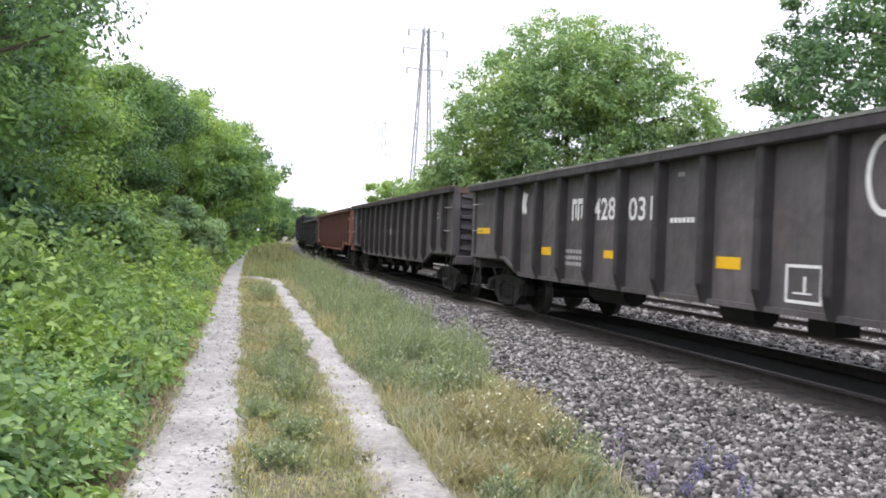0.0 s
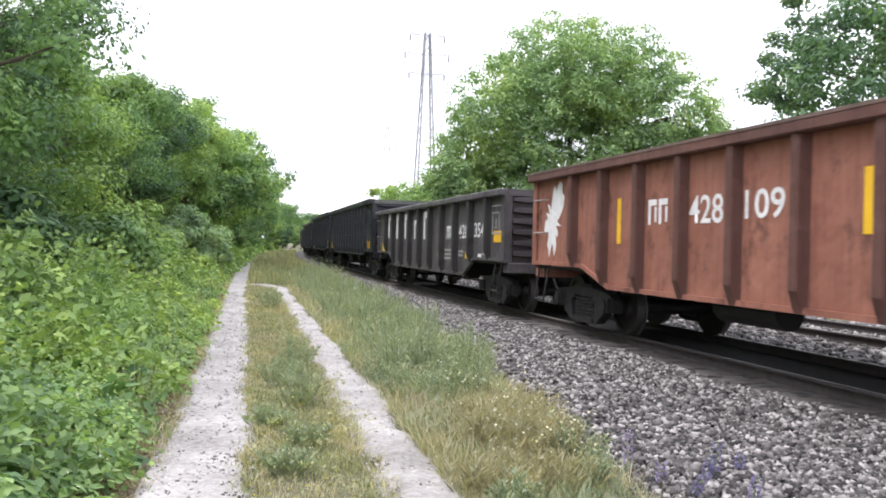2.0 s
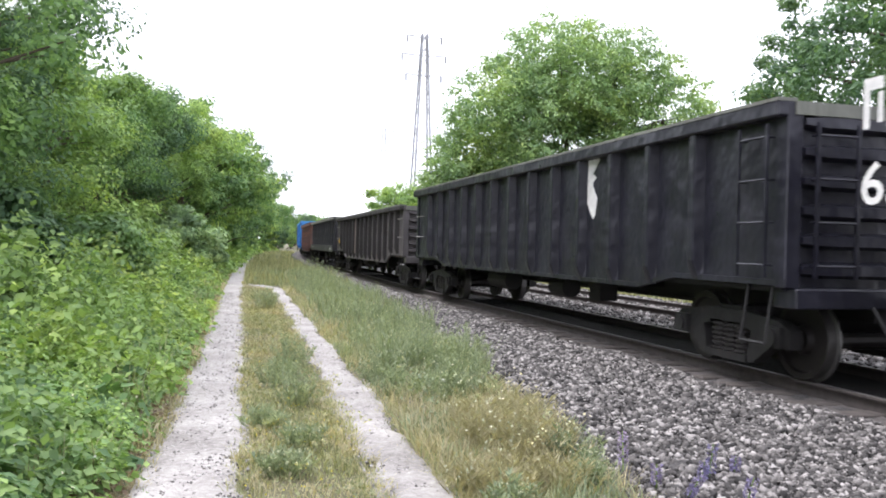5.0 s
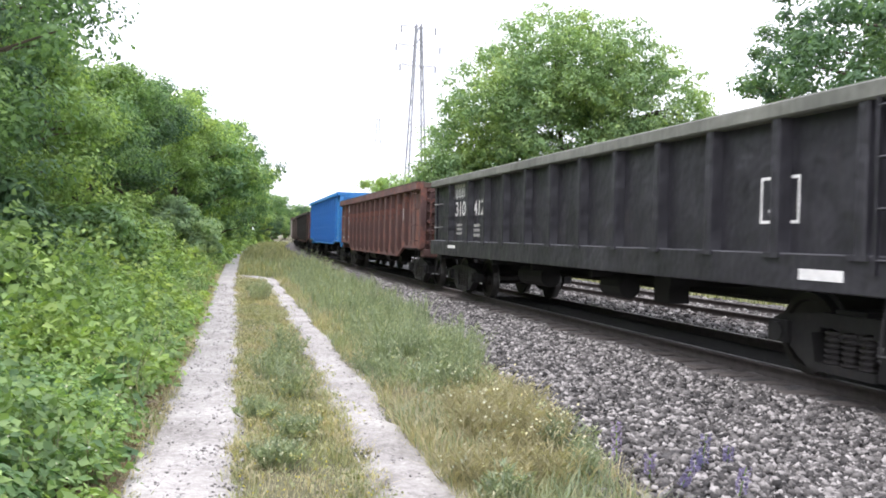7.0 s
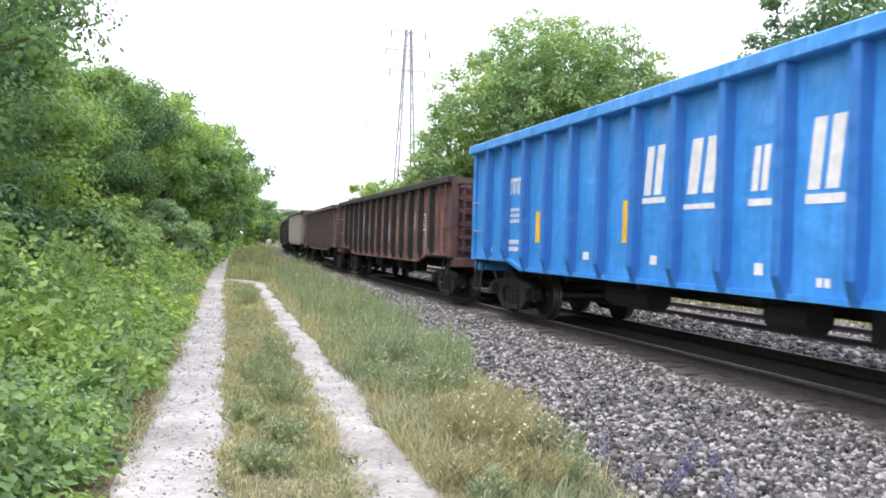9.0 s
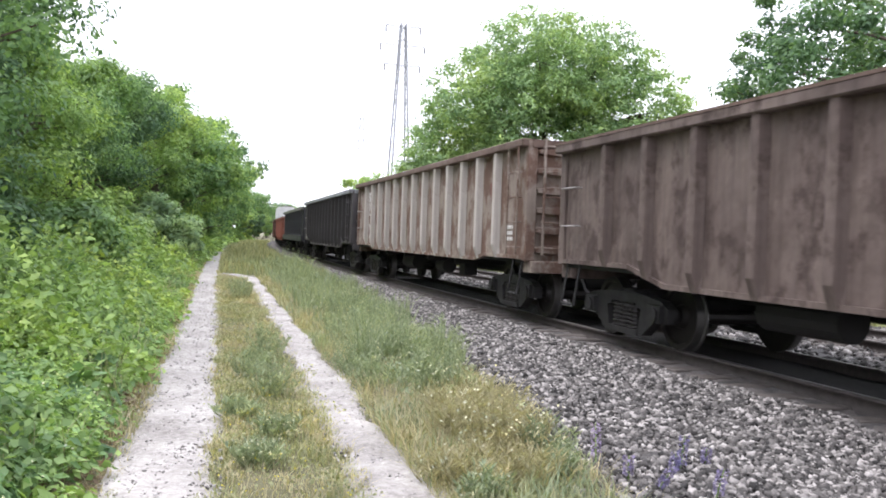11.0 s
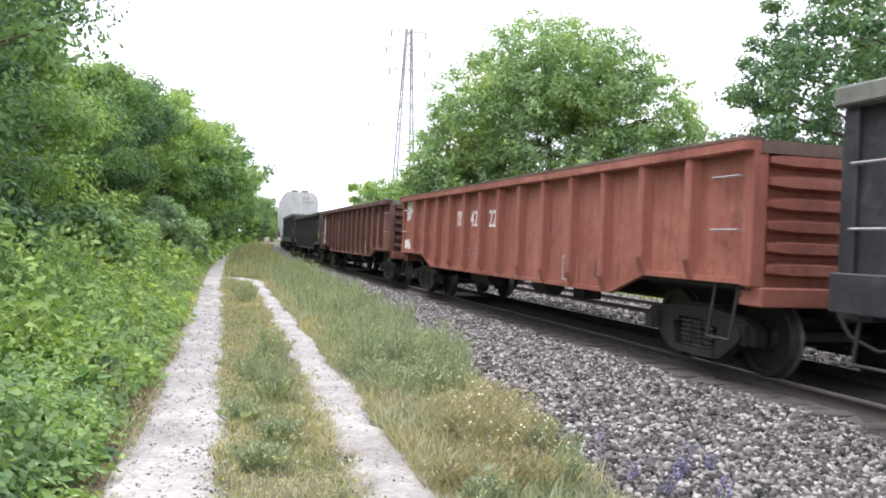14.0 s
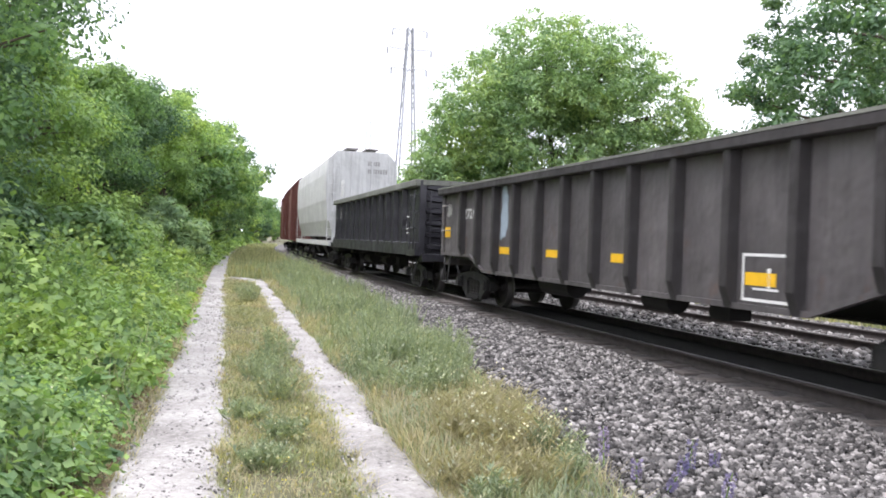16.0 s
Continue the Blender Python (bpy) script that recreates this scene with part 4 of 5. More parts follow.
def flat_shape(car, name, quads, material, half_len, label="", depth=None):
    """Painted plain shapes: quads of (u, z) corners on the near side."""
    bm = bmesh.new()
    x = -(HALF - RIB_DEPTH) if depth is None else -depth
    for q in quads:
        a = [bm.verts.new((x - 0.004, half_len - u, z)) for u, z in q]
        b = [bm.verts.new((x + 0.002, half_len - u, z)) for u, z in q]
        bm.faces.new(a)
        for i in range(len(a)):
            j = (i + 1) % len(a)
            bm.faces.new((a[j], a[i], b[i], b[j]))
    bmesh.ops.remove_doubles(bm, verts=list(bm.verts), dist=0.0004)
    bmesh.ops.recalc_face_normals(bm, faces=bm.faces)
    return part(name, bm, material, car, label)


def rect(u, z, w, h, lean=0.0):
    return [(u, z), (u + w, z), (u + w + lean, z + h), (u + lean, z + h)]


def ring(u, z, w, h, t):
    return [rect(u, z, w, t), rect(u, z + h - t, w, t), rect(u, z + t, t, h - 2 * t), rect(u + w - t, z + t, t, h - 2 * t)]


def gondola(length, top, low, high, paint, ribs, label, chord=None, style="belly", chord_h=0.13, end_gap=2.1, slope=0.9, rib_w=0.13, rib_paint=None, end_style="ribs", ladder=True, first=1.5, pitch=1.03, cap=False, second=0.0):
    """An open-top car: origin on the rail's top level at mid-length, near side at -x, far end at +y."""
    car = new("gondola_car")
    tagged(car, label, "railway car", "cars of the freight train")
    L = length / 2
    chord = chord or paint
    skin = HALF - RIB_DEPTH
    zt = top - chord_h
    if style == "belly":
        base = [(-L, high), (-L + end_gap, high), (-L + end_gap + slope, low), (L - end_gap - slope, low), (L - end_gap, high), (L, high)]
    else:
        base = [(-L, low), (L, low)]

    def bottom(y):
        for (a, za), (b, zb) in zip(base, base[1:]):
            if a <= y <= b:
                return za + (zb - za) * (y - a) / (b - a)
        return high

    for s in (-1, 1):
        bm = bmesh.new()
        extrude_outline(bm, base + [(L, zt), (-L, zt)], s * skin, s * (skin - 0.03))
        part("side_panel", bm, paint, car)
        bm = bmesh.new()
        add_box(bm, *sorted((s * (skin - 0.05), s * (HALF + 0.03))), -L, L, zt, top)
        bmesh.ops.bevel(bm, geom=list(bm.edges), offset=0.018, segments=1, affect="EDGES")
        part("top_chord", bm, (rib_paint or paint) if cap else chord, car)
        if cap:
            bm = bmesh.new()
            add_box(bm, *sorted((s * (skin - 0.055), s * (HALF + 0.036))), -L, L, top - 0.012, top + 0.022)
            part("rim_cap", bm, chord, car)
        if style == "sill":
            bm = bmesh.new()
            add_box(bm, *sorted((s * skin, s * HALF)), -L, L, low, low + 0.34)
            bmesh.ops.bevel(bm, geom=list(bm.edges), offset=0.012, segments=1, affect="EDGES")
            part("side_sill", bm, paint, car)
        else:
            for (a, za), (b, zb) in zip(base, base[1:]):
                bm = bmesh.new()
                extrude_outline(bm, [(a, za), (b, zb), (b, zb + 0.06), (a, za + 0.06)], s * (skin + 0.002), s * (skin + 0.045))
                part("bottom_chord", bm, paint, car)
        for k in range(ribs):
            y = L - first - pitch * k - (second if k else 0.0)
            zb = (low + 0.34) if style == "sill" else bottom(y)
            h = round(zt - zb, 3)

            def rib():
                bm = bmesh.new()
                a, d = rib_w / 2, HALF - skin
                prof = [(-a - 0.03, 0.0), (-a, d * 0.9), (-a * 0.6, d), (a * 0.6, d), (a, d * 0.9), (a + 0.03, 0.0)]
                lo = [bm.verts.new((-q * (0.35 if style == "belly" else 1.0), p, 0)) for p, q in prof]
                md = [bm.verts.new((-q, p, 0.22)) for p, q in prof]
                hi = [bm.verts.new((-q, p, h)) for p, q in prof]
                for r0, r1 in ((lo, md), (md, hi)):
                    for i in range(5):
                        bm.faces.new((r0[i + 1], r0[i], r1[i], r1[i + 1]))
                bm.faces.new(hi[::-1])
                bm.faces.new(lo)
                bmesh.ops.recalc_face_normals(bm, faces=bm.faces)
                if style == "sill":
                    add_box(bm, -d - 0.02, 0.0, -a - 0.05, a + 0.05, -0.05, 0.0)
                return mesh_of("rib", bm, rib_paint or paint)
            me = cached(("rib", h, style, rib_w, (rib_paint or paint).name), rib)
            part("rib", me, paint, car, at=pose(s * skin, y, zb, 0, 0, 0 if s < 0 else 180))
    for s in (-1, 1):
        bm = bmesh.new()
        y0, y1 = sorted((s * (L - 0.12), s * (L - 0.09)))
        add_box(bm, -skin, skin, y0, y1, high - 0.05, top - 0.02)
        part("end_panel", bm, paint, car)
        for x in (-1, 1):
            bm = bmesh.new()
            a, b = sorted((x * (skin - 0.13), x * (skin + 0.045)))
            add_box(bm, a, b, *sorted((s * (L - 0.17), s * (L + 0.005))), high - 0.02, top - 0.02)
            bmesh.ops.bevel(bm, geom=list(bm.edges), offset=0.012, segments=1, affect="EDGES")
            part("corner_post", bm, paint, car)
        bm = bmesh.new()
        add_box(bm, -skin + 0.03, skin - 0.03, *sorted((s * (L - 0.1), s * (L + 0.03))), top - 0.14, top - 0.01)
        part("top_chord", bm, chord, car)
        n = 6
        for k in range(n):
            z = high + 0.16 + (top - high - 0.36) * k / (n - 1)
            bm = bmesh.new()
            ya, yb = (s * (L - 0.09), s * (L + 0.02)) if s > 0 else (-L - 0.02, -L + 0.09)
            pr = [(-skin + 0.14, 0.10), (-skin + 0.4, 0.17), (skin - 0.4, 0.17), (skin - 0.14, 0.10)] if end_style == "ribs" else [(-skin + 0.14, 0.11), (skin - 0.14, 0.11)]
            wall, face = (s * (L - 0.09)), s * (L + (0.025 if end_style == "ribs" else 0.0))
            rows = []
            for x, hh in pr:
                rows.append([bm.verts.new((x, wall, z - hh / 2)), bm.verts.new((x, face, z - hh * 0.3)), bm.verts.new((x, face, z + hh * 0.3)), bm.verts.new((x, wall, z + hh / 2))])
            for r0, r1 in zip(rows, rows[1:]):
                for i in range(3):
                    bm.faces.new((r0[i], r0[i + 1], r1[i + 1], r1[i]))
            bm.faces.new(rows[0])
            bm.faces.new(rows[-1][::-1])
            bmesh.ops.recalc_face_normals(bm, faces=bm.faces)
            part("end_rib", bm, paint, car)
        bm = bmesh.new()
        add_box(bm, -skin + 0.05, skin - 0.05, *sorted((s * (L - 0.3), s * (L + 0.06))), high - 0.22, high - 0.02)
        bmesh.ops.bevel(bm, geom=list(bm.edges), offset=0.015, segments=1, affect="EDGES")
        part("end_sill", bm, paint, car)
        bm = bmesh.new()
        add_box(bm, -0.11, 0.11, *sorted((s * (L + 0.06), s * (L + 0.46))), 0.72, 0.92)
        add_box(bm, -0.17, 0.15, *sorted((s * (L + 0.42), s * (L + 0.70))), 0.66, 0.98)
        bmesh.ops.bevel(bm, geom=list(bm.edges), offset=0.03, segments=1, affect="EDGES")
        part("coupler", bm, M_BOGIE, car)
        bm = bmesh.new()
        pts = [(-0.45, s * (L + 0.05), 0.80), (-0.42, s * (L + 0.25), 0.52), (-0.3, s * (L + 0.5), 0.40), (-0.15, s * (L + 0.72), 0.45)]
        for a, b in zip(pts, pts[1:]):
            tube(bm, a, b, 0.022, None, 6)
        part("brake_hose", bm, M_UNDER, car)
        for side in (-1, 1):
            bm = bmesh.new()
            y = s * (L - 0.45)
            for z in (0.42,):
                tube(bm, (side * (HALF - 0.06), y - 0.2, z), (side * (HALF - 0.06), y + 0.2, z), 0.018, None, 6)
            for dy in (-0.2, 0.2):
                tube(bm, (side * (HALF - 0.06), y + dy, 0.42), (side * (skin - 0.02), y + dy, high + 0.02), 0.016, None, 6)
            part("sill_step", bm, M_BOGIE, car)
            near_end = (s < 0) == (side < 0)
            zs = [high + 0.2 + 0.42 * k for k in range(int((top - high - 0.3) / 0.42) + 1)]
            if ladder and near_end:
                part("ladder", ladder_mesh(zs, 0.46), paint, car, "side ladder of round rungs",
                     pose(side * (HALF + 0.01), s * (L - 0.42), 0, 0, 0, 0 if side < 0 else 180))
                part("ladder", ladder_mesh(zs, 0.46), paint, car, "end ladder of round rungs", pose(side * (skin - 0.45), s * (L + 0.11), 0, 0, 0, 90 if s < 0 else -90))
            else:
                for z in (high + 0.55, high + 1.1):
                    part("grab_iron", ladder_mesh([z], 0.46, 0.1, False), M_RUNG, car, at=pose(side * (skin + 0.09), s * (L - 0.40), 0, 0, 0, 0 if side < 0 else 180))
    bm = bmesh.new()
    add_box(bm, -skin + 0.03, skin - 0.03, -L + 0.1, L - 0.1, high - 0.06, high + 0.02)
    part("floor", bm, M_UNDER, car)
    bm = bmesh.new()
    add_box(bm, -0.2, 0.2, -L + 0.2, L - 0.2, 0.62, high - 0.06)
    part("centre_sill", bm, M_UNDER, car)
    for y in (-3.4, -1.2, 1.2, 3.4):
        bm = bmesh.new()
        lo = min(low, 0.8) - 0.02
        extrude_outline(bm, [(y - 0.05, high - 0.06), (y - 0.05, lo), (y + 0.05, lo), (y + 0.05, high - 0.06)], -skin + 0.06, skin - 0.06)
        part("cross_bearer", bm, M_UNDER, car)
    bm = bmesh.new()
    tube(bm, (-0.8, 1.6, 0.64), (-0.8, 2.8, 0.64), 0.19, None, 14)
    part("air_reservoir", bm, M_UNDER, car)
    bm = bmesh.new()
    tube(bm, (-0.9, -1.6, 0.66), (-0.9, -0.95, 0.66), 0.17, None, 12)
    part("brake_cylinder", bm, M_UNDER, car)
    bm = bmesh.new()
    add_box(bm, -0.85, -0.55, -2.6, -2.2, 0.5, 0.85)
    part("brake_valve", bm, M_UNDER, car)
    for a, b in (((-0.3, -L + 3.3, 0.66), (-0.3, L - 3.3, 0.64)), ((0.3, -L + 3.0, 0.64), (0.3, L - 3.0, 0.66))):
        bm = bmesh.new()
        tube(bm, a, b, 0.022, None, 6)
        part("brake_rod", bm, M_BOGIE, car)
    for y in (-L + 1.45, L - 1.45):
        bogie(car, y)
    return car


def scrap_load(car, length, top, seed, paint):
    rr = random.Random(seed)
    bm = bmesh.new()
    L = length / 2 - 0.6
    for k in range(70):
        y, x = rr.uniform(-L, L), rr.uniform(-1.1, 1.1)
        h = top - 0.45 + 0.42 * rr.random() ** 2
        v = add_box(bm, x - rr.uniform(0.1, 0.4), x + rr.uniform(0.1, 0.4), y - rr.uniform(0.1, 0.8), y + rr.uniform(0.1, 0.8), 0.95, h)
        for p in v[4:]:
            p.co.z += rr.uniform(-0.12, 0.12)
    part("scrap_load", bm, paint, car, "heap of rusty scrap showing above the rim")


M_CAR = {
    "grey": car_paint("paint_grey", (0.066, 0.059, 0.061), (0.118, 0.106, 0.107), (0.1, 0.068, 0.057), 0.30, 0.55),
    "dark": car_paint("paint_dark_grey", (0.05, 0.0445, 0.046), (0.088, 0.079, 0.081), (0.09, 0.062, 0.054), 0.25, 0.52),
    "black": car_paint("paint_black", (0.011, 0.0108, 0.017), (0.023, 0.0225, 0.034), (0.046, 0.045, 0.055), 0.2, 0.36),
    "charcoal": car_paint("paint_charcoal", (0.0175, 0.0165, 0.0215), (0.035, 0.033, 0.040), (0.062, 0.054, 0.055), 0.25, 0.42),
    "orange": car_paint("paint_rust_orange", (0.23, 0.085, 0.055), (0.34, 0.145, 0.095), (0.12, 0.05, 0.035), 0.40, 0.7),
    "red": car_paint("paint_faded_red", (0.24, 0.075, 0.05), (0.33, 0.125, 0.085), (0.15, 0.055, 0.04), 0.35, 0.65),
    "maroon": car_paint("paint_maroon", (0.1, 0.052, 0.046), (0.15, 0.082, 0.072), (0.25, 0.1, 0.07), 0.5, 0.7),
    "brown": car_paint("paint_brown", (0.095, 0.046, 0.038), (0.27, 0.105, 0.074), (0.06, 0.034, 0.029), 0.40, 0.65),
    "blue": car_paint("paint_blue", (0.035, 0.24, 0.64), (0.065, 0.315, 0.74), (0.025, 0.16, 0.44), 0.15, 0.4),
    "cream": car_paint("paint_peeling_cream", (0.21, 0.165, 0.135), (0.30, 0.25, 0.21), (0.115, 0.062, 0.042), 0.62, 0.75),
    "patchy": car_paint("paint_patchy_brown", (0.075, 0.052, 0.045), (0.17, 0.13, 0.112), (0.05, 0.032, 0.027), 0.5, 0.75),
    "hopper": car_paint("paint_pale_grey", (0.55, 0.55, 0.54), (0.66, 0.66, 0.65), (0.30, 0.26, 0.23), 0.15, 0.55),
    "box": car_paint("paint_boxcar_red", (0.14, 0.045, 0.036), (0.19, 0.07, 0.056), (0.08, 0.035, 0.03), 0.3, 0.65),
    # The car's blue again, darkened so the rib colour carries their shade.
    "blueshade": car_paint("paint_blue_shaded_rib", (0.022, 0.15, 0.46), (0.035, 0.20, 0.56), (0.015, 0.09, 0.28), 0.2, 0.5),
    # Grime and the ribs' shading, both mixed into one dark colour.
    "grimeshade": car_paint("paint_grimy_shaded_rib", (0.022, 0.019, 0.019), (0.038, 0.033, 0.033), (0.05, 0.036, 0.031), 0.3, 0.7),
    "rustdark": car_paint("paint_rusty_rib", (0.085, 0.036, 0.027), (0.13, 0.056, 0.04), (0.05, 0.026, 0.021), 0.4, 0.75),
    "paleribs": car_paint("paint_pale_rib", (0.42, 0.38, 0.34), (0.52, 0.48, 0.44), (0.14, 0.08, 0.05), 0.35, 0.75),
    "chord": car_paint("paint_dusty_rim", (0.13, 0.135, 0.115), (0.19, 0.195, 0.165), (0.09, 0.07, 0.055), 0.3, 0.75),
    "rustchord": car_paint("paint_rusty_rim", (0.10, 0.065, 0.05), (0.15, 0.10, 0.078), (0.07, 0.045, 0.035), 0.4, 0.75),
    "palechord": car_paint("paint_patched_rim", (0.17, 0.18, 0.19), (0.28, 0.30, 0.31), (0.08, 0.07, 0.06), 0.45, 0.7),
}
CM = M_CAR
# near end, far end along the track at the start (metres), then the build
TRAIN = []


def couple(car, near, far):
    TRAIN.append((car, (near + far) / 2 + 0.25))
    return car


def cp(near, far, paint, label, top=2.50, low=0.72, chord=None, ribs=13, rib=None, cap=True, **kw):
    return couple(gondola(far - near, top, low, 1.0, CM[paint], ribs, label, CM[chord] if chord else None, rib_paint=CM[rib] if rib else None, cap=cap and chord in ("chord", "rustchord"), **kw), near, far)


G0 = cp(1.5, 17.2, "grey", "dark grey ribbed gondola car with yellow reflector plates", chord="chord", ladder=False, rib="grimeshade", ribs=13, first=1.82, pitch=1.031)
G1 = cp(18.6, 34.6, "grey", "plain dark grey ribbed gondola car with faded stencils", top=2.57, chord="rustchord", ladder=False, rib="grimeshade", ribs=14, first=1.66, pitch=1.039)
G2 = cp(35.4, 51.0, "orange", "rust-orange gondola car with white number and peeling corner", top=2.55, chord="rustchord", ladder=False, rib="rustdark", ribs=13, first=1.77, pitch=1.075)
G3 = cp(52.5, 66.7, "dark", "dark grey gondola car with large white marks", top=2.42, low=0.62, ladder=False, rib="grimeshade", ribs=10, first=1.65, pitch=1.276)
G4 = cp(68.0, 83.15, "black", "tall glossy black gondola car with yellow plates", top=2.95, low=0.84, chord="chord", chord_h=0.16, slope=0.5, ribs=13, first=1.85, pitch=0.968)
G5 = cp(84.5, 98.2, "black", "tall black gondola car with white boxes", top=3.0, low=0.86, chord="chord", chord_h=0.16, slope=0.5, ribs=12, first=1.23, pitch=0.987)
G6 = cp(99.8, 115.6, "black", "black gondola car with plain sides", top=2.8, low=0.84, chord="chord", chord_h=0.16, ribs=13, first=1.5, pitch=1.06)
G7 = cp(117.3, 133.5, "grey", "grey-brown gondola car with faded lettering", top=2.50, low=0.72, chord="chord", ladder=False, rib="grimeshade", ribs=14, first=1.53, pitch=1.056)
G8 = couple(gondola(15.2, 2.68, 0.90, 1.0, CM["charcoal"], 12, "black gondola car with a deep straight side sill", CM["chord"], "sill", 0.16, first=1.52, pitch=1.133, second=0.37), 135.0, 150.2)
G9 = cp(151.6, 166.9, "maroon", "maroon gondola car covered in chalky graffiti loops", top=2.75, low=0.72, chord="rustchord", chord_h=0.2, rib_w=0.11, rib="maroon", ribs=13, first=1.64, pitch=0.972, second=0.29)
G10 = cp(167.8, 183.5, "blue", "bright blue tall gondola car with white slanted shapes", top=3.25, low=0.86, chord_h=0.17, slope=0.6, ribs=15, first=1.02, pitch=0.947, rib="blueshade")
G11 = cp(184.9, 200.9, "maroon", "dark rusty gondola car with peeling patches", top=2.75, low=0.8, chord="rustchord", ribs=13, first=1.5, pitch=1.07, rib="grimeshade")
G12 = cp(202.3, 216.1, "patchy", "rusty brown gondola car", top=2.75, low=0.8, chord="rustchord", ribs=11, first=1.5, pitch=1.06)
G13 = cp(217.4, 232.7, "cream", "peeling cream gondola car with rust stains", top=3.0, low=0.9, chord="rustchord", slope=0.6, rib_w=0.12, cap=False, rib="paleribs", ribs=13, first=1.64, pitch=1.019)
G14 = cp(233.9, 249.3, "dark", "grey-brown gondola car with a pale patched rim", top=2.92, low=0.8, chord="palechord", chord_h=0.15, slope=0.7, rib="grimeshade", ribs=14, first=1.6, pitch=1.0)
G15 = couple(gondola(15.6, 2.75, 0.84, 1.0, CM["charcoal"], 12, "black gondola car with straight sill and white box mark", CM["chord"], "sill", 0.17, first=1.58, pitch=1.131), 250.6, 266.2)
G16 = cp(267.4, 282.5, "red", "faded red gondola car with a white peeling corner", top=2.46, low=0.72, chord="rustchord", ladder=False, rib="red", ribs=13, first=1.53, pitch=1.042)
G17 = cp(284.1, 299.4, "brown", "brown-red gondola car with white number", top=2.48, low=0.76, chord="chord", ladder=False, rib="rustdark", ribs=13, first=1.74, pitch=1.031)
G18 = cp(300.8, 316.0, "grey", "grey gondola car with yellow plates and a white ladder box", top=2.48, low=0.72, chord="chord", ladder=False, rib="grimeshade", ribs=13, first=1.61, pitch=1.044)
G19 = couple(gondola(14.9, 2.85, 0.92, 1.0, CM["charcoal"], 12, "black gondola car with straight sill coupled to a hopper car", CM["chord"], "sill", 0.17, first=1.1, pitch=1.1), 318.0, 332.9)


def hopper_car(length):
    car = tagged(new("hopper_car"), "pale grey covered hopper car with curved sides", "railway car", "cars of the freight train")
    L, paint = length / 2, CM["hopper"]
    outline = [(-1.20, 1.35), (-1.45, 2.1), (-1.58, 3.0), (-1.60, 4.2), (-1.52, 4.85), (-1.15, 5.22), (1.15, 5.22), (1.52, 4.85), (1.60, 4.2), (1.58, 3.0), (1.45, 2.1), (1.20, 1.35)]
    bm = bmesh.new()
    rows = [[bm.verts.new((x, y, z)) for x, z in outline] for y in (-L + 0.9, L - 0.9)]
    k = len(outline)
    for i in range(k):
        j = (i + 1) % k
        bm.faces.new((rows[0][i], rows[0][j], rows[1][j], rows[1][i]))
    bm.faces.new(rows[0][::-1])
    bm.faces.new(rows[1])
    bmesh.ops.recalc_face_normals(bm, faces=bm.faces)
    part("body", bm, paint, car)
    bm = bmesh.new()
    for x in (-0.45, 0.45):
        add_box(bm, x - 0.3, x + 0.3, -L + 1.0, L - 1.0, 5.34, 5.39)
    part("running_board", bm, M_RUNG, car)
    for y in (-5.5, -2, 2, 5.5):
        bm = bmesh.new()
        tube(bm, (0, y, 5.22), (0, y, 5.36), 0.4, 0.36, 14)
        part("hatch", bm, paint, car)
    for s in (-1, 1):
        bm = bmesh.new()
        add_box(bm, -1.52, -1.40, -L, L, 0.95, 1.18) if s < 0 else add_box(bm, 1.40, 1.52, -L, L, 0.95, 1.18)
        part("side_sill", bm, paint, car)
        for x in (-1.25, -0.45, 0.45, 1.25):
            bm = bmesh.new()
            add_box(bm, x - 0.05, x + 0.05, *sorted((s * (L - 0.89), s * (L - 0.80))), 1.1, 5.0)
            part("end_post", bm, paint, car)
        bm = bmesh.new()
        add_box(bm, -1.45, 1.45, *sorted((s * (L - 1.4), s * L)), 0.98, 1.1)
        part("end_platform", bm, M_UNDER, car)
        part("ladder", ladder_mesh([1.3 + 0.4 * q for q in range(9)], 0.46), paint, car, "", pose(-1.3, s * (L - 0.68), 0, 0, 0, 90 if s < 0 else -90))
        bm = bmesh.new()
        add_box(bm, -0.17, 0.15, *sorted((s * (L + 0.05), s * (L + 0.6))), 0.66, 0.98)
        part("coupler", bm, M_BOGIE, car)
    for y in (-4.2, 0, 4.2):
        bm = bmesh.new()
        v = add_box(bm, -1.0, 1.0, y - 1.6, y + 1.6, 0.45, 1.4)
        for p in v[:4]:
            p.co.x *= 0.5
            p.co.y = y + (p.co.y - y) * 0.3
        part("discharge_chute", bm, M_UNDER, car)
    for q in range(2):
        bm = bmesh.new()
        for r in range(5 if q == 0 else 8):
            add_box(bm, 0.25 + 0.115 * r, 0.33 + 0.115 * r, -L + 0.89, -L + 0.897, 4.6 - 0.35 * q, 4.8 - 0.35 * q)
        tagged(part("stencilling", bm, M_GREYMARK, car, "unreadable grey stencil"), kind="stuff")
    for y in (-L + 2.0, L - 2.0):
        bogie(car, y)
    return car


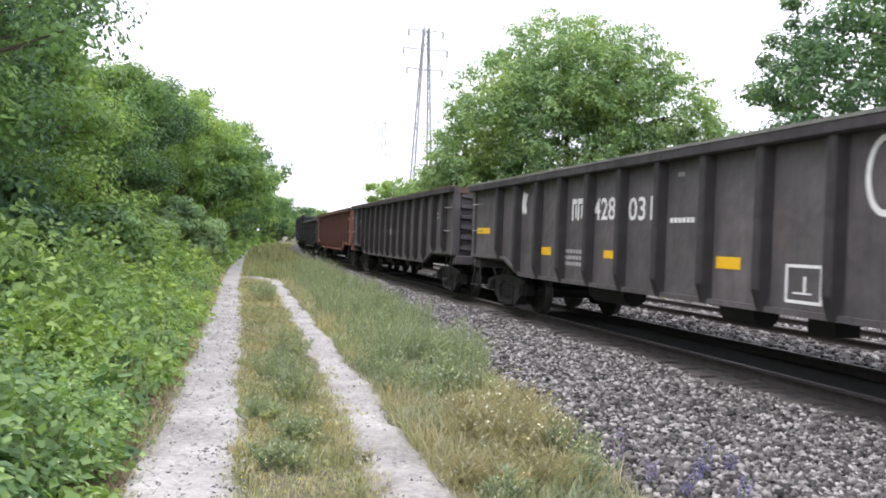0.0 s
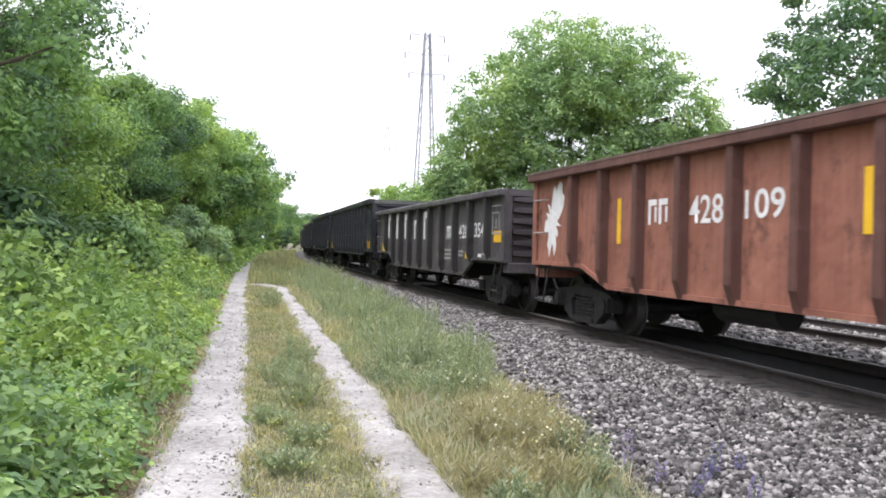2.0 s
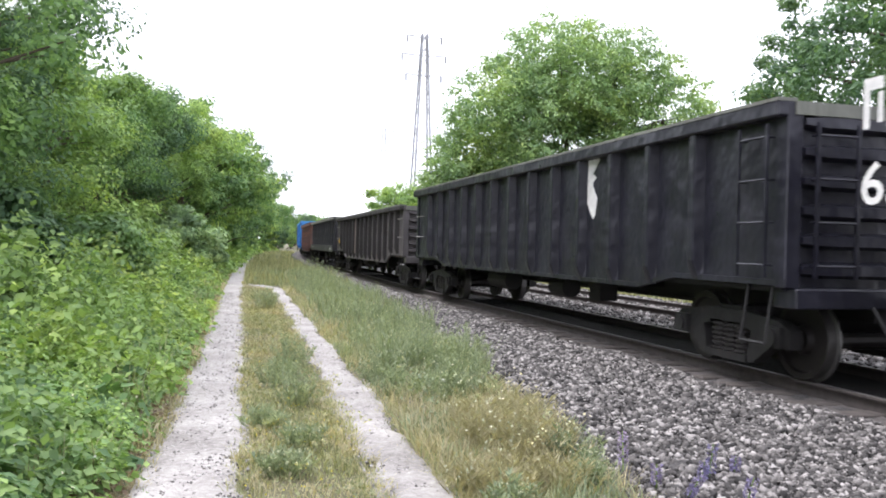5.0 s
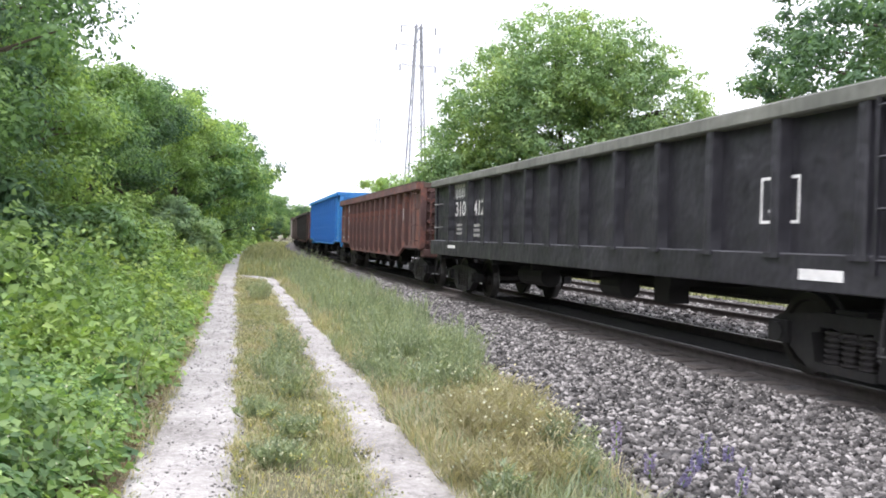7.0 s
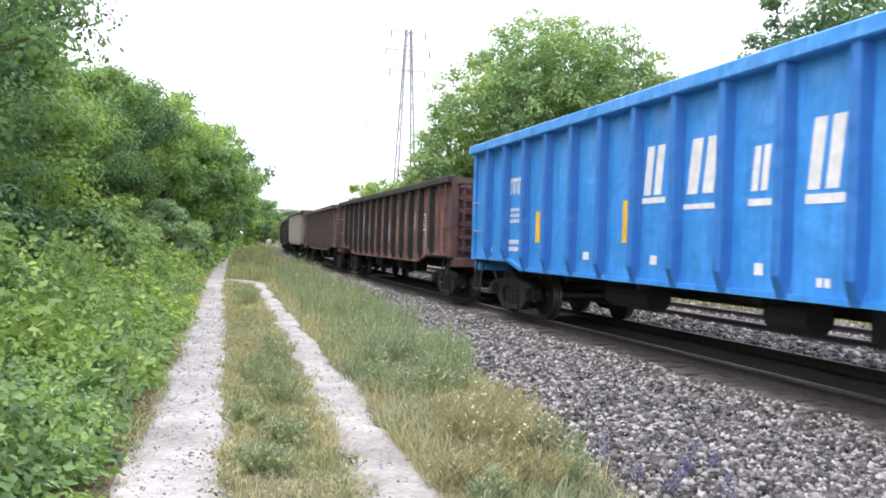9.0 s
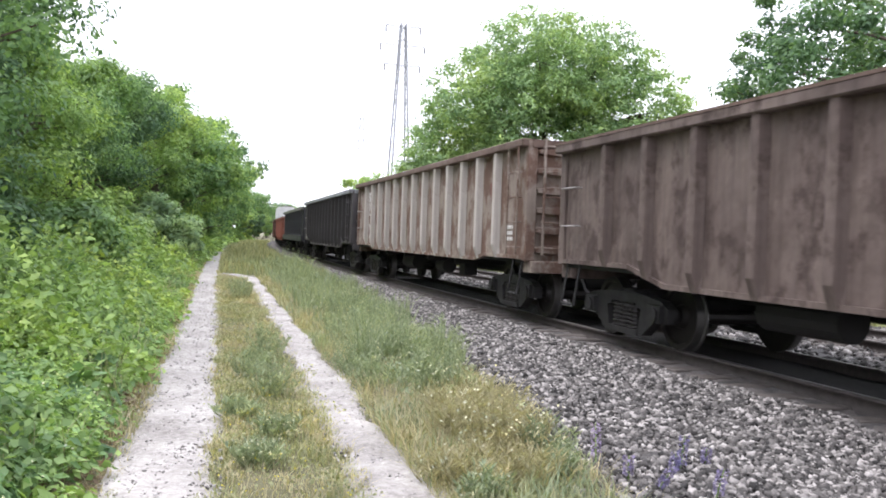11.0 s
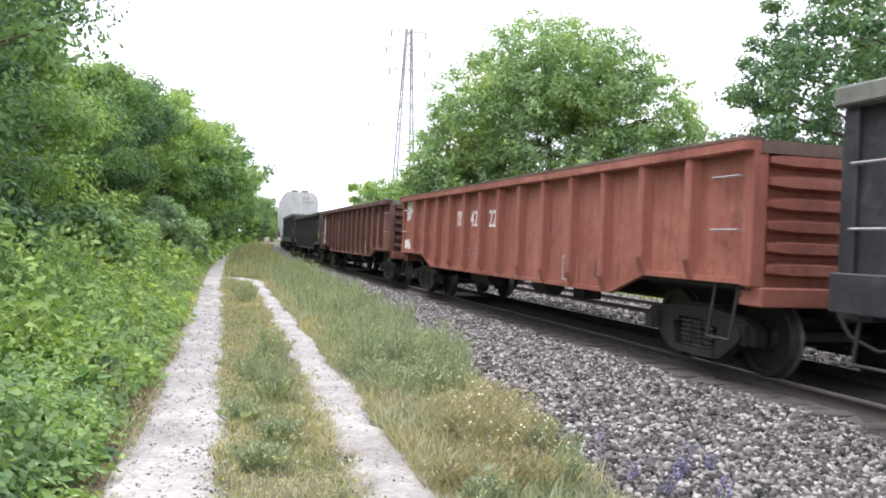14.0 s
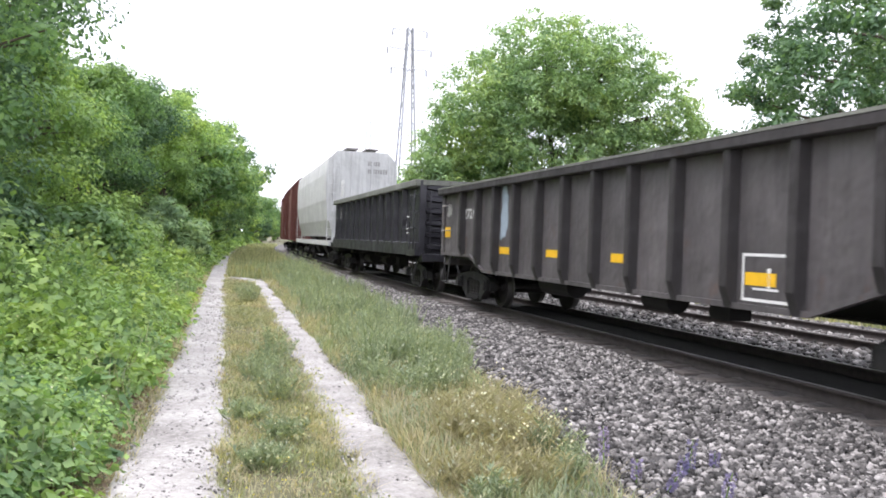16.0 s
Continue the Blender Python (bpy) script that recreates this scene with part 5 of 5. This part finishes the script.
def box_car(length):
    car = tagged(new("box_car"), "dark red boxcar with ribbed sides", "railway car", "cars of the freight train")
    L, paint = length / 2, CM["box"]
    bm = bmesh.new()
    add_box(bm, -1.45, 1.45, -L, L, 1.0, 5.0)
    part("body", bm, paint, car)
    bm = bmesh.new()
    extrude_outline(bm, [(-1.5, 5.0), (1.5, 5.0), (1.2, 5.2), (-1.2, 5.2)], -L - 0.02, L + 0.02)
    for v in bm.verts:
        v.co = Vector((v.co.y, v.co.x, v.co.z))
    bmesh.ops.recalc_face_normals(bm, faces=bm.faces)
    part("roof", bm, CM["rustchord"], car)
    for s in (-1, 1):
        for k in range(14):
            y = -L + 0.5 + (length - 1.0) * k / 13
            if abs(y) < 1.6:
                continue
            bm = bmesh.new()
            add_box(bm, *sorted((s * 1.45, s * 1.52)), y - 0.05, y + 0.05, 1.05, 4.95)
            part("rib", bm, paint, car)
        bm = bmesh.new()
        add_box(bm, *sorted((s * 1.455, s * 1.53)), -1.5, 1.5, 1.1, 4.4)
        part("sliding_door", bm, paint, car)
        bm = bmesh.new()
        add_box(bm, -0.17, 0.15, *sorted((s * L, s * (L + 0.7))), 0.66, 0.98)
        part("coupler", bm, M_BOGIE, car)
    flat_shape(car, "white_stripe", [rect(length - 0.55, 1.3, 0.12, 1.2)], M_WHITE, L, depth=1.452)
    for y in (-L + 2.05, L - 2.05):
        bogie(car, y)
    return car


couple(hopper_car(18.0), 334.3, 352.3)
couple(box_car(16.0), 353.6, 369.6)
couple(box_car(16.0), 371.0, 387.0)

# ---- painted marks on the cars ----
M_CHALK = plain("graffiti_cream", (0.27, 0.21, 0.15), 0.75, 0, 0.3, 5)
M_PALEBLUE = plain("patch_pale_blue", (0.30, 0.36, 0.42), 0.7, 0, 0.2, 5)
HALF_LEN = {car.name: abs(max((o.matrix_basis.translation.y for o in car.children if o.name.startswith("bogie")), default=0)) + 1.45 for car, s in TRAIN}
SKIN = HALF - RIB_DEPTH


def wavy(u, z, w, h, seed, n=36, jag=0.06):
    """A ragged blot, as where paint has peeled or been sprayed."""
    rr = random.Random(seed)
    pts = []
    p1, p2, p3 = (rr.uniform(0, 6.28) for _ in range(3))
    for k in range(n):
        a = 2 * math.pi * k / n
        r = 0.82 + 0.13 * math.sin(2 * a + p1) + 0.1 * math.sin(3 * a + p2) + 0.07 * math.sin(7 * a + p3) + rr.uniform(-jag, min(jag, 0.1))
        sq = max(abs(math.cos(a)), abs(math.sin(a))) ** 0.5
        pts.append((u + w / 2 + w / 2 * r / sq * math.cos(a), z + h / 2 + h / 2 * r / sq * math.sin(a)))
    return pts


def oval(u, z, w, h, t, n=20):
    out = []
    for k in range(n):
        a, b = 2 * math.pi * k / n, 2 * math.pi * (k + 1) / n
        p = [(u + w / 2 + (w / 2 - i) * math.cos(q), z + h / 2 + (h / 2 - i) * math.sin(q)) for q, i in ((a, 0), (b, 0), (b, t), (a, t))]
        out.append(p)
    return out


def mark(car, kind, u, z, w, h, text="", material=None):
    """One painted mark on the near side: u metres from the far end, z above the rail."""
    half = HALF_LEN[car.name]
    mat = material or M_WHITE
    if kind == "text":
        stencil(car, text, u, z, w, h, half, mat)
    elif kind == "bar":
        name, label = ("reflector", "yellow reflector plate") if mat is M_YELLOW else ("painted_bar", "plain painted bar")
        flat_shape(car, name, [rect(u, z, w, h)], mat, half, label)
    elif kind == "sillbar":
        flat_shape(car, "painted_bar", [rect(u, z, w, h)], mat, half, "plain painted bar", HALF)
    elif kind == "bars":
        rows = max(1, min(3, round(h / 0.11)))
        q = []
        for r in range(rows):
            zz, hh = z + h * (rows - 1 - r) / rows, h / rows * 0.6
            k = max(2, min(6, round(w / hh / 1.2)))
            q += [rect(u + w * j / k, zz, w / k * 0.72, hh) for j in range(k)]
        tagged(flat_shape(car, "stencilling", q, mat, half, "unreadable stencilled lines"), kind="stuff")
    elif kind == "block":
        k = max(1, min(4, round(w / (0.72 * h))))
        step = w / k
        q = []
        for j in range(k):
            a, b = u + step * j, step * (0.8 if k > 1 else 1.0)
            t = 0.3 * b
            q += [rect(a, z, t, h), rect(a + t, z + h * 0.76, b - t, h * 0.24), rect(a + b - t * 0.8, z + h * 0.1, t * 0.8, h * 0.6)]
        flat_shape(car, "logo_shape", q, mat, half, "white plain logo shapes")
    elif kind == "slant":
        lean = 0.16 * w
        t = 0.34 * w
        q = [rect(u, z, t, h, lean), rect(u + w - t - lean, z, t, h, lean)]
        flat_shape(car, "logo_shape", q, mat, half, "white slanted plain logo shapes")
    elif kind == "frame":
        q = ring(u, z, w, h, min(0.03, 0.12 * w)) + [rect(u + 0.22 * w, z + 0.24 * h, 0.5 * w, 0.05 * h), rect(u + 0.5 * w, z + 0.3 * h, 0.07 * w, 0.4 * h)]
        flat_shape(car, "inspection_box", q, mat, half, "white stencilled frame")
    elif kind == "oval":
        flat_shape(car, "graffiti", oval(u, z, w, h, min(0.055, 0.2 * w)), mat, half, "chalky graffiti loop")
    elif kind == "slash":
        t = 0.2 * w
        flat_shape(car, "graffiti", [[(u, z), (u + t, z), (u + w, z + h), (u + w - t, z + h)], [(u + w - t, z), (u + w, z), (u + t, z + h), (u, z + h)]], mat, half, "chalky graffiti strokes")
    elif kind == "patch":
        flat_shape(car, "paint_patch", [wavy(u, z, w, h, round(u * 100) + round(z * 1000), 36, 0.4 if mat is M_WHITE else 0.06)], mat, half, "ragged patch of old paint")


mark(G0, 'block', 5.21, 1.70, 0.42, 0.33)
mark(G0, 'text', 6.00, 1.69, 0.70, 0.32, '428')
mark(G0, 'text', 7.10, 1.67, 0.65, 0.31, '031')
mark(G0, 'bar', 3.94, 1.14, 0.46, 0.13, '', M_YELLOW)
mark(G0, 'bar', 6.38, 1.15, 0.34, 0.11, '', M_YELLOW)
mark(G0, 'bar', 9.20, 1.12, 0.45, 0.13, '', M_YELLOW)
mark(G0, 'frame', 10.39, 0.84, 0.52, 0.37)
mark(G0, 'patch', 2.82, 1.76, 0.47, 0.51)
mark(G0, 'bars', 8.18, 1.63, 0.57, 0.10)
mark(G0, 'oval', 11.39, 1.64, 0.46, 0.70)
mark(G0, 'bars', 4.95, 1.00, 0.69, 0.29, '', M_GREYMARK)
mark(G0, 'bars', 8.34, 2.18, 0.15, 0.09, '', M_GREYMARK)
mark(G0, 'bar', 0.26, 1.49, 0.85, 0.12, '', M_YELLOW)
mark(G1, 'bars', 1.56, 1.84, 0.67, 0.20)
mark(G1, 'patch', 7.92, 1.42, 0.26, 0.24, '', M_GREYMARK)
mark(G1, 'bars', 2.77, 1.15, 0.22, 0.13, '', M_GREYMARK)
mark(G1, 'bars', 13.99, 1.85, 0.48, 0.21, '', M_GREYMARK)
mark(G2, 'patch', 0.36, 1.05, 0.95, 1.37)
mark(G2, 'bar', 3.22, 1.37, 0.11, 0.63, '', M_YELLOW)
mark(G2, 'block', 4.11, 1.62, 0.54, 0.32)
mark(G2, 'text', 5.10, 1.61, 0.71, 0.33, '428')
mark(G2, 'text', 6.21, 1.64, 0.66, 0.31, '109')
mark(G2, 'bar', 11.22, 1.60, 0.20, 0.53, '', M_YELLOW)
mark(G2, 'bar', 14.58, 1.41, 0.12, 0.52, '', M_YELLOW)
mark(G2, 'patch', 11.96, 1.45, 0.53, 0.51, '', M_GREYMARK)
mark(G2, 'patch', 13.10, 1.48, 0.32, 0.61, '', M_GREYMARK)
mark(G2, 'frame', 10.97, 0.86, 0.57, 0.38, '', M_GREYMARK)
mark(G2, 'bar', 7.92, 1.47, 0.19, 0.58, '', M_YELLOW)
mark(G3, 'block', 1.82, 1.50, 0.66, 0.76)
mark(G3, 'block', 3.20, 1.47, 0.75, 0.77)
mark(G3, 'block', 4.50, 1.47, 0.66, 0.75)
mark(G3, 'block', 5.87, 1.47, 0.50, 0.53)
mark(G3, 'block', 7.08, 1.45, 0.57, 0.75)
mark(G3, 'block', 9.63, 1.45, 0.43, 0.32)
mark(G3, 'text', 10.76, 1.46, 0.78, 0.32, '428')
mark(G3, 'text', 12.05, 1.48, 0.71, 0.32, '354')
mark(G3, 'frame', 13.31, 1.56, 0.47, 0.43, '', M_GREYMARK)
mark(G3, 'bar', 13.42, 1.38, 0.50, 0.23, '', M_YELLOW)
mark(G3, 'bar', 3.78, 1.08, 0.29, 0.13, '', M_YELLOW)
mark(G3, 'bar', 6.51, 1.06, 0.32, 0.13, '', M_YELLOW)
mark(G3, 'bar', 8.74, 1.00, 0.24, 0.12, '', M_YELLOW)
mark(G3, 'bar', 11.32, 1.01, 0.30, 0.14, '', M_YELLOW)
mark(G3, 'bar', 0.75, 1.05, 0.49, 0.24, '', M_YELLOW)
mark(G3, 'bars', 9.46, 0.96, 0.83, 0.29, '', M_GREYMARK)
mark(G3, 'bar', 12.34, 1.06, 0.23, 0.07)
mark(G3, 'bars', 12.63, 1.10, 0.41, 0.08, '', M_GREYMARK)
mark(G3, 'bars', 10.76, 1.05, 0.40, 0.18, '', M_GREYMARK)
mark(G4, 'block', 2.19, 2.28, 0.43, 0.35)
mark(G4, 'block', 2.90, 2.26, 0.29, 0.37)
mark(G4, 'text', 2.17, 1.69, 0.48, 0.36, '315')
mark(G4, 'text', 2.94, 1.67, 0.40, 0.39, '45')
mark(G4, 'bars', 2.26, 1.34, 0.37, 0.26)
mark(G4, 'bars', 1.68, 1.14, 0.53, 0.07)
mark(G4, 'bars', 3.05, 1.34, 0.26, 0.26)
mark(G4, 'bar', 0.25, 1.05, 0.49, 0.26, '', M_YELLOW)
mark(G4, 'bar', 3.89, 1.07, 0.38, 0.14, '', M_YELLOW)
mark(G4, 'bar', 5.82, 1.08, 0.35, 0.12, '', M_YELLOW)
mark(G4, 'bar', 7.85, 1.03, 0.44, 0.14, '', M_YELLOW)
mark(G4, 'bar', 9.91, 1.02, 0.46, 0.14, '', M_YELLOW)
mark(G4, 'bar', 11.83, 1.08, 0.45, 0.13, '', M_YELLOW)
mark(G4, 'bars', 10.85, 1.87, 0.26, 0.09)
mark(G4, 'bars', 10.83, 1.57, 0.42, 0.07)
mark(G4, 'frame', 12.39, 1.78, 0.59, 0.39)
mark(G4, 'bar', 11.40, 1.11, 0.32, 0.16, '', M_YELLOW)
mark(G4, 'bar', 13.76, 1.12, 0.55, 0.27, '', M_YELLOW)
mark(G5, 'frame', 9.99, 1.50, 0.49, 0.35)
mark(G5, 'bar', 10.04, 1.27, 0.46, 0.14, '', M_YELLOW)
mark(G5, 'bar', 12.43, 1.28, 0.90, 0.14, '', M_YELLOW)
mark(G5, 'text', -0.66, 1.74, 0.82, 0.37, '652')
mark(G5, 'block', -0.66, 2.39, 0.82, 0.43)
mark(G5, 'bar', 0.44, 0.89, 0.55, 0.72)
mark(G5, 'bars', 12.51, 1.03, 0.75, 0.08)
mark(G6, 'patch', 10.69, 1.84, 0.92, 1.04)
mark(G7, 'text', 1.49, 1.79, 0.83, 0.23, '42009')
mark(G7, 'bars', 1.67, 2.17, 0.65, 0.26, '', M_GREYMARK)
mark(G7, 'bar', 0.08, 1.37, 0.90, 0.21, '', M_YELLOW)
mark(G7, 'bar', 4.02, 1.13, 0.49, 0.14, '', M_YELLOW)
mark(G7, 'patch', 6.05, 1.31, 0.38, 0.38, '', CM["red"])
mark(G7, 'patch', 5.99, 1.81, 0.34, 0.24, '', M_GREYMARK)
mark(G7, 'patch', 6.43, 1.85, 0.16, 0.16, '', M_GREYMARK)
mark(G7, 'patch', 4.97, 0.89, 0.57, 0.35, '', M_GREYMARK)
mark(G7, 'bars', 2.84, 2.06, 0.67, 0.30, '', M_GREYMARK)
mark(G7, 'bars', 1.58, 1.18, 0.82, 0.29, '', M_GREYMARK)
mark(G8, 'frame', 12.85, 1.52, 0.59, 0.46)
mark(G8, 'block', 1.57, 2.18, 0.89, 0.33)
mark(G8, 'text', 1.74, 1.79, 0.77, 0.33, '310')
mark(G8, 'text', 3.14, 1.79, 0.68, 0.32, '412')
mark(G8, 'bars', 1.84, 1.38, 0.42, 0.28, '', M_GREYMARK)
mark(G8, 'bars', 3.13, 1.34, 0.44, 0.31, '', M_GREYMARK)
mark(G8, 'sillbar', 13.62, 1.00, 0.57, 0.10)
mark(G8, 'sillbar', 1.58, 1.07, 0.59, 0.07)
mark(G9, 'oval', 8.01, 1.67, 0.38, 0.68)
mark(G9, 'oval', 9.17, 1.82, 0.26, 0.60)
mark(G9, 'slash', 9.23, 1.51, 0.18, 0.35)
mark(G9, 'oval', 10.06, 1.73, 0.40, 0.49)
mark(G9, 'slash', 11.17, 1.62, 0.23, 0.75)
mark(G9, 'oval', 11.23, 1.73, 0.23, 0.27)
mark(G9, 'oval', 11.42, 0.93, 0.24, 0.42)
mark(G9, 'bar', 5.56, 0.90, 0.07, 0.55)
mark(G9, 'patch', 8.20, 1.09, 0.45, 0.22, '', M_GREYMARK)
mark(G9, 'patch', 10.24, 1.03, 0.33, 0.27, '', M_GREYMARK)
mark(G9, 'block', 1.82, 2.22, 0.64, 0.30)
mark(G9, 'text', 1.80, 1.76, 0.80, 0.30, '311070')
mark(G9, 'frame', 12.91, 1.78, 0.40, 0.33)
mark(G9, 'bar', 0.01, 1.18, 0.55, 0.08, '', M_GREYMARK)
mark(G9, 'bars', 1.82, 1.21, 0.82, 0.13, '', M_GREYMARK)
mark(G10, 'slant', 6.83, 1.96, 0.49, 0.60)
mark(G10, 'slant', 7.81, 1.93, 0.62, 0.62)
mark(G10, 'slant', 8.99, 1.91, 0.30, 0.45)
mark(G10, 'slant', 9.81, 1.88, 0.48, 0.65)
mark(G10, 'bar', 6.77, 1.86, 0.57, 0.07, '', M_WHITE)
mark(G10, 'bar', 7.75, 1.76, 0.70, 0.06, '', M_WHITE)
mark(G10, 'bar', 8.95, 1.76, 0.36, 0.07, '', M_WHITE)
mark(G10, 'bar', 9.79, 1.75, 0.54, 0.09, '', M_WHITE)
mark(G10, 'bar', 6.30, 1.37, 0.15, 0.55, '', M_YELLOW)
mark(G10, 'bar', 9.36, 1.34, 0.13, 0.54, '', M_YELLOW)
mark(G10, 'bar', 3.30, 1.35, 0.17, 0.51, '', M_YELLOW)
mark(G10, 'bar', 7.03, 1.11, 0.16, 0.11, '', M_WHITE)
mark(G10, 'bar', 9.08, 1.07, 0.13, 0.12, '', M_WHITE)
mark(G10, 'bar', 5.13, 1.12, 0.19, 0.11, '', M_WHITE)
mark(G10, 'block', 2.04, 2.18, 0.62, 0.30)
mark(G10, 'bars', 1.98, 1.69, 0.67, 0.30)
mark(G10, 'bars', 0.78, 1.16, 0.40, 0.16)
mark(G10, 'bars', 9.97, 1.00, 0.20, 0.14)
mark(G10, 'bars', 1.92, 1.19, 0.73, 0.25)
mark(G10, 'frame', 12.94, 1.49, 0.64, 0.42)
mark(G10, 'bar', 13.02, 1.61, 0.48, 0.26, '', M_BLACKMARK)
mark(G10, 'bar', 15.25, 1.17, 0.13, 1.09, '', M_YELLOW)
mark(G10, 'bars', 13.90, 1.13, 0.77, 0.15)
streaks = random.Random(5)
for k in range(34):
    mark(G11, 'patch', 1.7 + 0.36 * k + streaks.uniform(-0.1, 0.1), streaks.uniform(0.95, 1.7), streaks.uniform(0.06, 0.2), streaks.uniform(0.3, 0.75), '', M_GREYMARK)
mark(G11, 'frame', 13.2, 1.6, 0.4, 0.4)
mark(G11, 'bar', 11.64, 1.13, 0.38, 0.67)
mark(G13, 'block', 1.69, 2.29, 0.85, 0.38)
mark(G13, 'text', 1.59, 1.92, 1.01, 0.40, '315730')
mark(G13, 'slash', 1.86, 1.22, 0.37, 0.44)
mark(G13, 'bars', 14.27, 1.31, 0.34, 0.30)
mark(G13, 'patch', 13.32, 2.01, 0.28, 0.39, '', CM["brown"])
mark(G14, 'block', 1.46, 2.23, 0.70, 0.29)
mark(G14, 'text', 1.36, 1.78, 1.08, 0.31, '320595')
mark(G14, 'bar', 0.05, 0.99, 0.76, 0.28, '', M_GREYMARK)
mark(G14, 'patch', 1.40, 1.11, 1.06, 0.31, '', M_GREYMARK)
mark(G14, 'oval', 9.73, 1.36, 0.51, 0.89, '', M_CHALK)
mark(G14, 'patch', 9.88, 1.47, 0.24, 0.55, '', M_CHALK)
mark(G14, 'oval', 10.67, 1.38, 0.53, 0.95, '', M_CHALK)
mark(G14, 'patch', 10.82, 1.48, 0.29, 0.57, '', M_CHALK)
mark(G14, 'slash', 10.62, 2.15, 0.49, 0.31, '', M_CHALK)
mark(G14, 'oval', 9.73, 1.10, 0.49, 0.31, '', M_GREYMARK)
mark(G14, 'oval', 10.86, 0.96, 0.43, 0.35, '', M_GREYMARK)
mark(G14, 'frame', 11.95, 1.35, 0.67, 0.42)
mark(G14, 'bar', 12.00, 0.95, 0.67, 0.40, '', M_PALEBLUE)
mark(G15, 'block', 1.65, 2.09, 0.89, 0.32)
mark(G15, 'text', 1.59, 1.69, 1.10, 0.30, '311434')
mark(G15, 'bars', 3.25, 1.35, 0.44, 0.22)
mark(G15, 'bars', 4.20, 1.31, 0.48, 0.30)
mark(G15, 'frame', 13.05, 1.73, 0.60, 0.33)
mark(G15, 'bars', 12.28, 1.03, 1.07, 0.16)
mark(G16, 'block', 4.96, 1.66, 0.38, 0.32)
mark(G16, 'text', 5.86, 1.65, 0.72, 0.32, '428')
mark(G16, 'text', 7.02, 1.63, 0.66, 0.33, '227')
mark(G16, 'frame', 10.49, 0.81, 0.52, 0.37, '', M_GREYMARK)
mark(G16, 'patch', 0.24, 1.73, 0.77, 0.78)
mark(G16, 'patch', 0.00, 1.05, 0.86, 0.36)
mark(G16, 'patch', 11.57, 0.87, 0.35, 0.39, '', CM["patchy"])
mark(G16, 'patch', 11.63, 1.37, 0.49, 0.18, '', CM["brown"])
mark(G16, 'bars', 5.47, 1.03, 0.38, 0.23, '', M_GREYMARK)
mark(G16, 'bars', 6.29, 0.99, 0.34, 0.29, '', M_GREYMARK)
mark(G17, 'block', 4.04, 1.70, 0.50, 0.31)
mark(G17, 'text', 5.02, 1.67, 0.65, 0.34, '428')
mark(G17, 'text', 6.07, 1.64, 0.74, 0.37, '207')
mark(G17, 'patch', 0.36, 1.07, 0.62, 1.33)
mark(G17, 'patch', 0.76, 1.70, 0.42, 0.59)
mark(G17, 'patch', 0.70, 1.25, 0.32, 0.46)
mark(G17, 'patch', 0.36, 1.04, 0.38, 0.27)
mark(G17, 'bar', 10.73, 1.15, 0.34, 0.05)
mark(G17, 'frame', 11.2, 0.86, 0.55, 0.38)
mark(G17, 'patch', 12.25, 1.35, 0.75, 0.85, '', CM["orange"])
mark(G17, 'patch', 11.2, 1.4, 0.72, 0.8, '', CM["orange"])
mark(G17, 'patch', 12.2, 0.98, 0.6, 0.28, '', CM["red"])
mark(G17, 'patch', 13.2, 1.15, 0.78, 1.1, '', CM["orange"])
mark(G17, 'patch', 9.32, 1.45, 0.51, 0.66, '', CM["orange"])
mark(G17, 'bars', 5.08, 2.10, 0.32, 0.14, '', M_GREYMARK)
mark(G17, 'bar', 5.22, 0.87, 0.42, 0.08, '', CM["red"])
mark(G18, 'text', 1.43, 1.79, 0.82, 0.21, '42721')
mark(G18, 'bar', 0.03, 1.40, 0.55, 0.23, '', M_YELLOW)
mark(G18, 'bar', 3.84, 1.11, 0.51, 0.13, '', M_YELLOW)
mark(G18, 'bar', 6.05, 1.11, 0.49, 0.12, '', M_YELLOW)
mark(G18, 'bar', 8.29, 1.10, 0.43, 0.12, '', M_YELLOW)
mark(G18, 'bar', 11.23, 0.97, 0.48, 0.13, '', M_YELLOW)
mark(G18, 'frame', 11.18, 0.81, 0.79, 0.48)
mark(G18, 'patch', 3.81, 1.34, 0.48, 1.06, '', M_PALEBLUE)
mark(G18, 'bar', 14.45, 1.33, 0.50, 0.25, '', M_YELLOW)
mark(G18, 'patch', 0.26, 1.85, 0.45, 0.29, '', M_GREYMARK)
mark(G18, 'bars', 12.92, 1.78, 0.37, 0.13, '', M_GREYMARK)
mark(G18, 'bars', 12.98, 1.14, 0.35, 0.09, '', M_GREYMARK)
mark(G19, 'frame', 12.76, 1.49, 0.96, 0.46)
mark(G19, 'block', 0.96, 2.95, 0.98, 0.69)
mark(G19, 'text', 0.96, 2.07, 1.91, 0.52, '3414')
mark(G19, 'bar', 13.32, 0.90, 0.79, 0.09)

for car, top, paint, seed in ((G2, 2.55, "orange", 1), (G9, 2.75, "patchy", 2), (G16, 2.46, "patchy", 3), (G17, 2.48, "brown", 4), (G7, 2.5, "patchy", 5), (G12, 2.7, "patchy", 6)):
    scrap_load(car, 2 * HALF_LEN[car.name], top, seed, CM[paint])



def motions():
    """The train rolls along its curve past the lane; each wheelset turns on its axle."""
    for car, s0 in TRAIN:
        rows = []
        for k in range(33):
            t = 0.5 * k
            x, y, a = along(s0 - SPEED * t)
            rows.append((t, pose(x, y, RAIL_Z, 0, 0, a)))
        walk(car, rows)
    turn = math.degrees(SPEED / 0.42)
    for w, dy in WHEELS:
        walk(w, [(k / FPS, pose(0, dy, 0.42, (turn * k / FPS) % 360)) for k in range(481)])


motions()
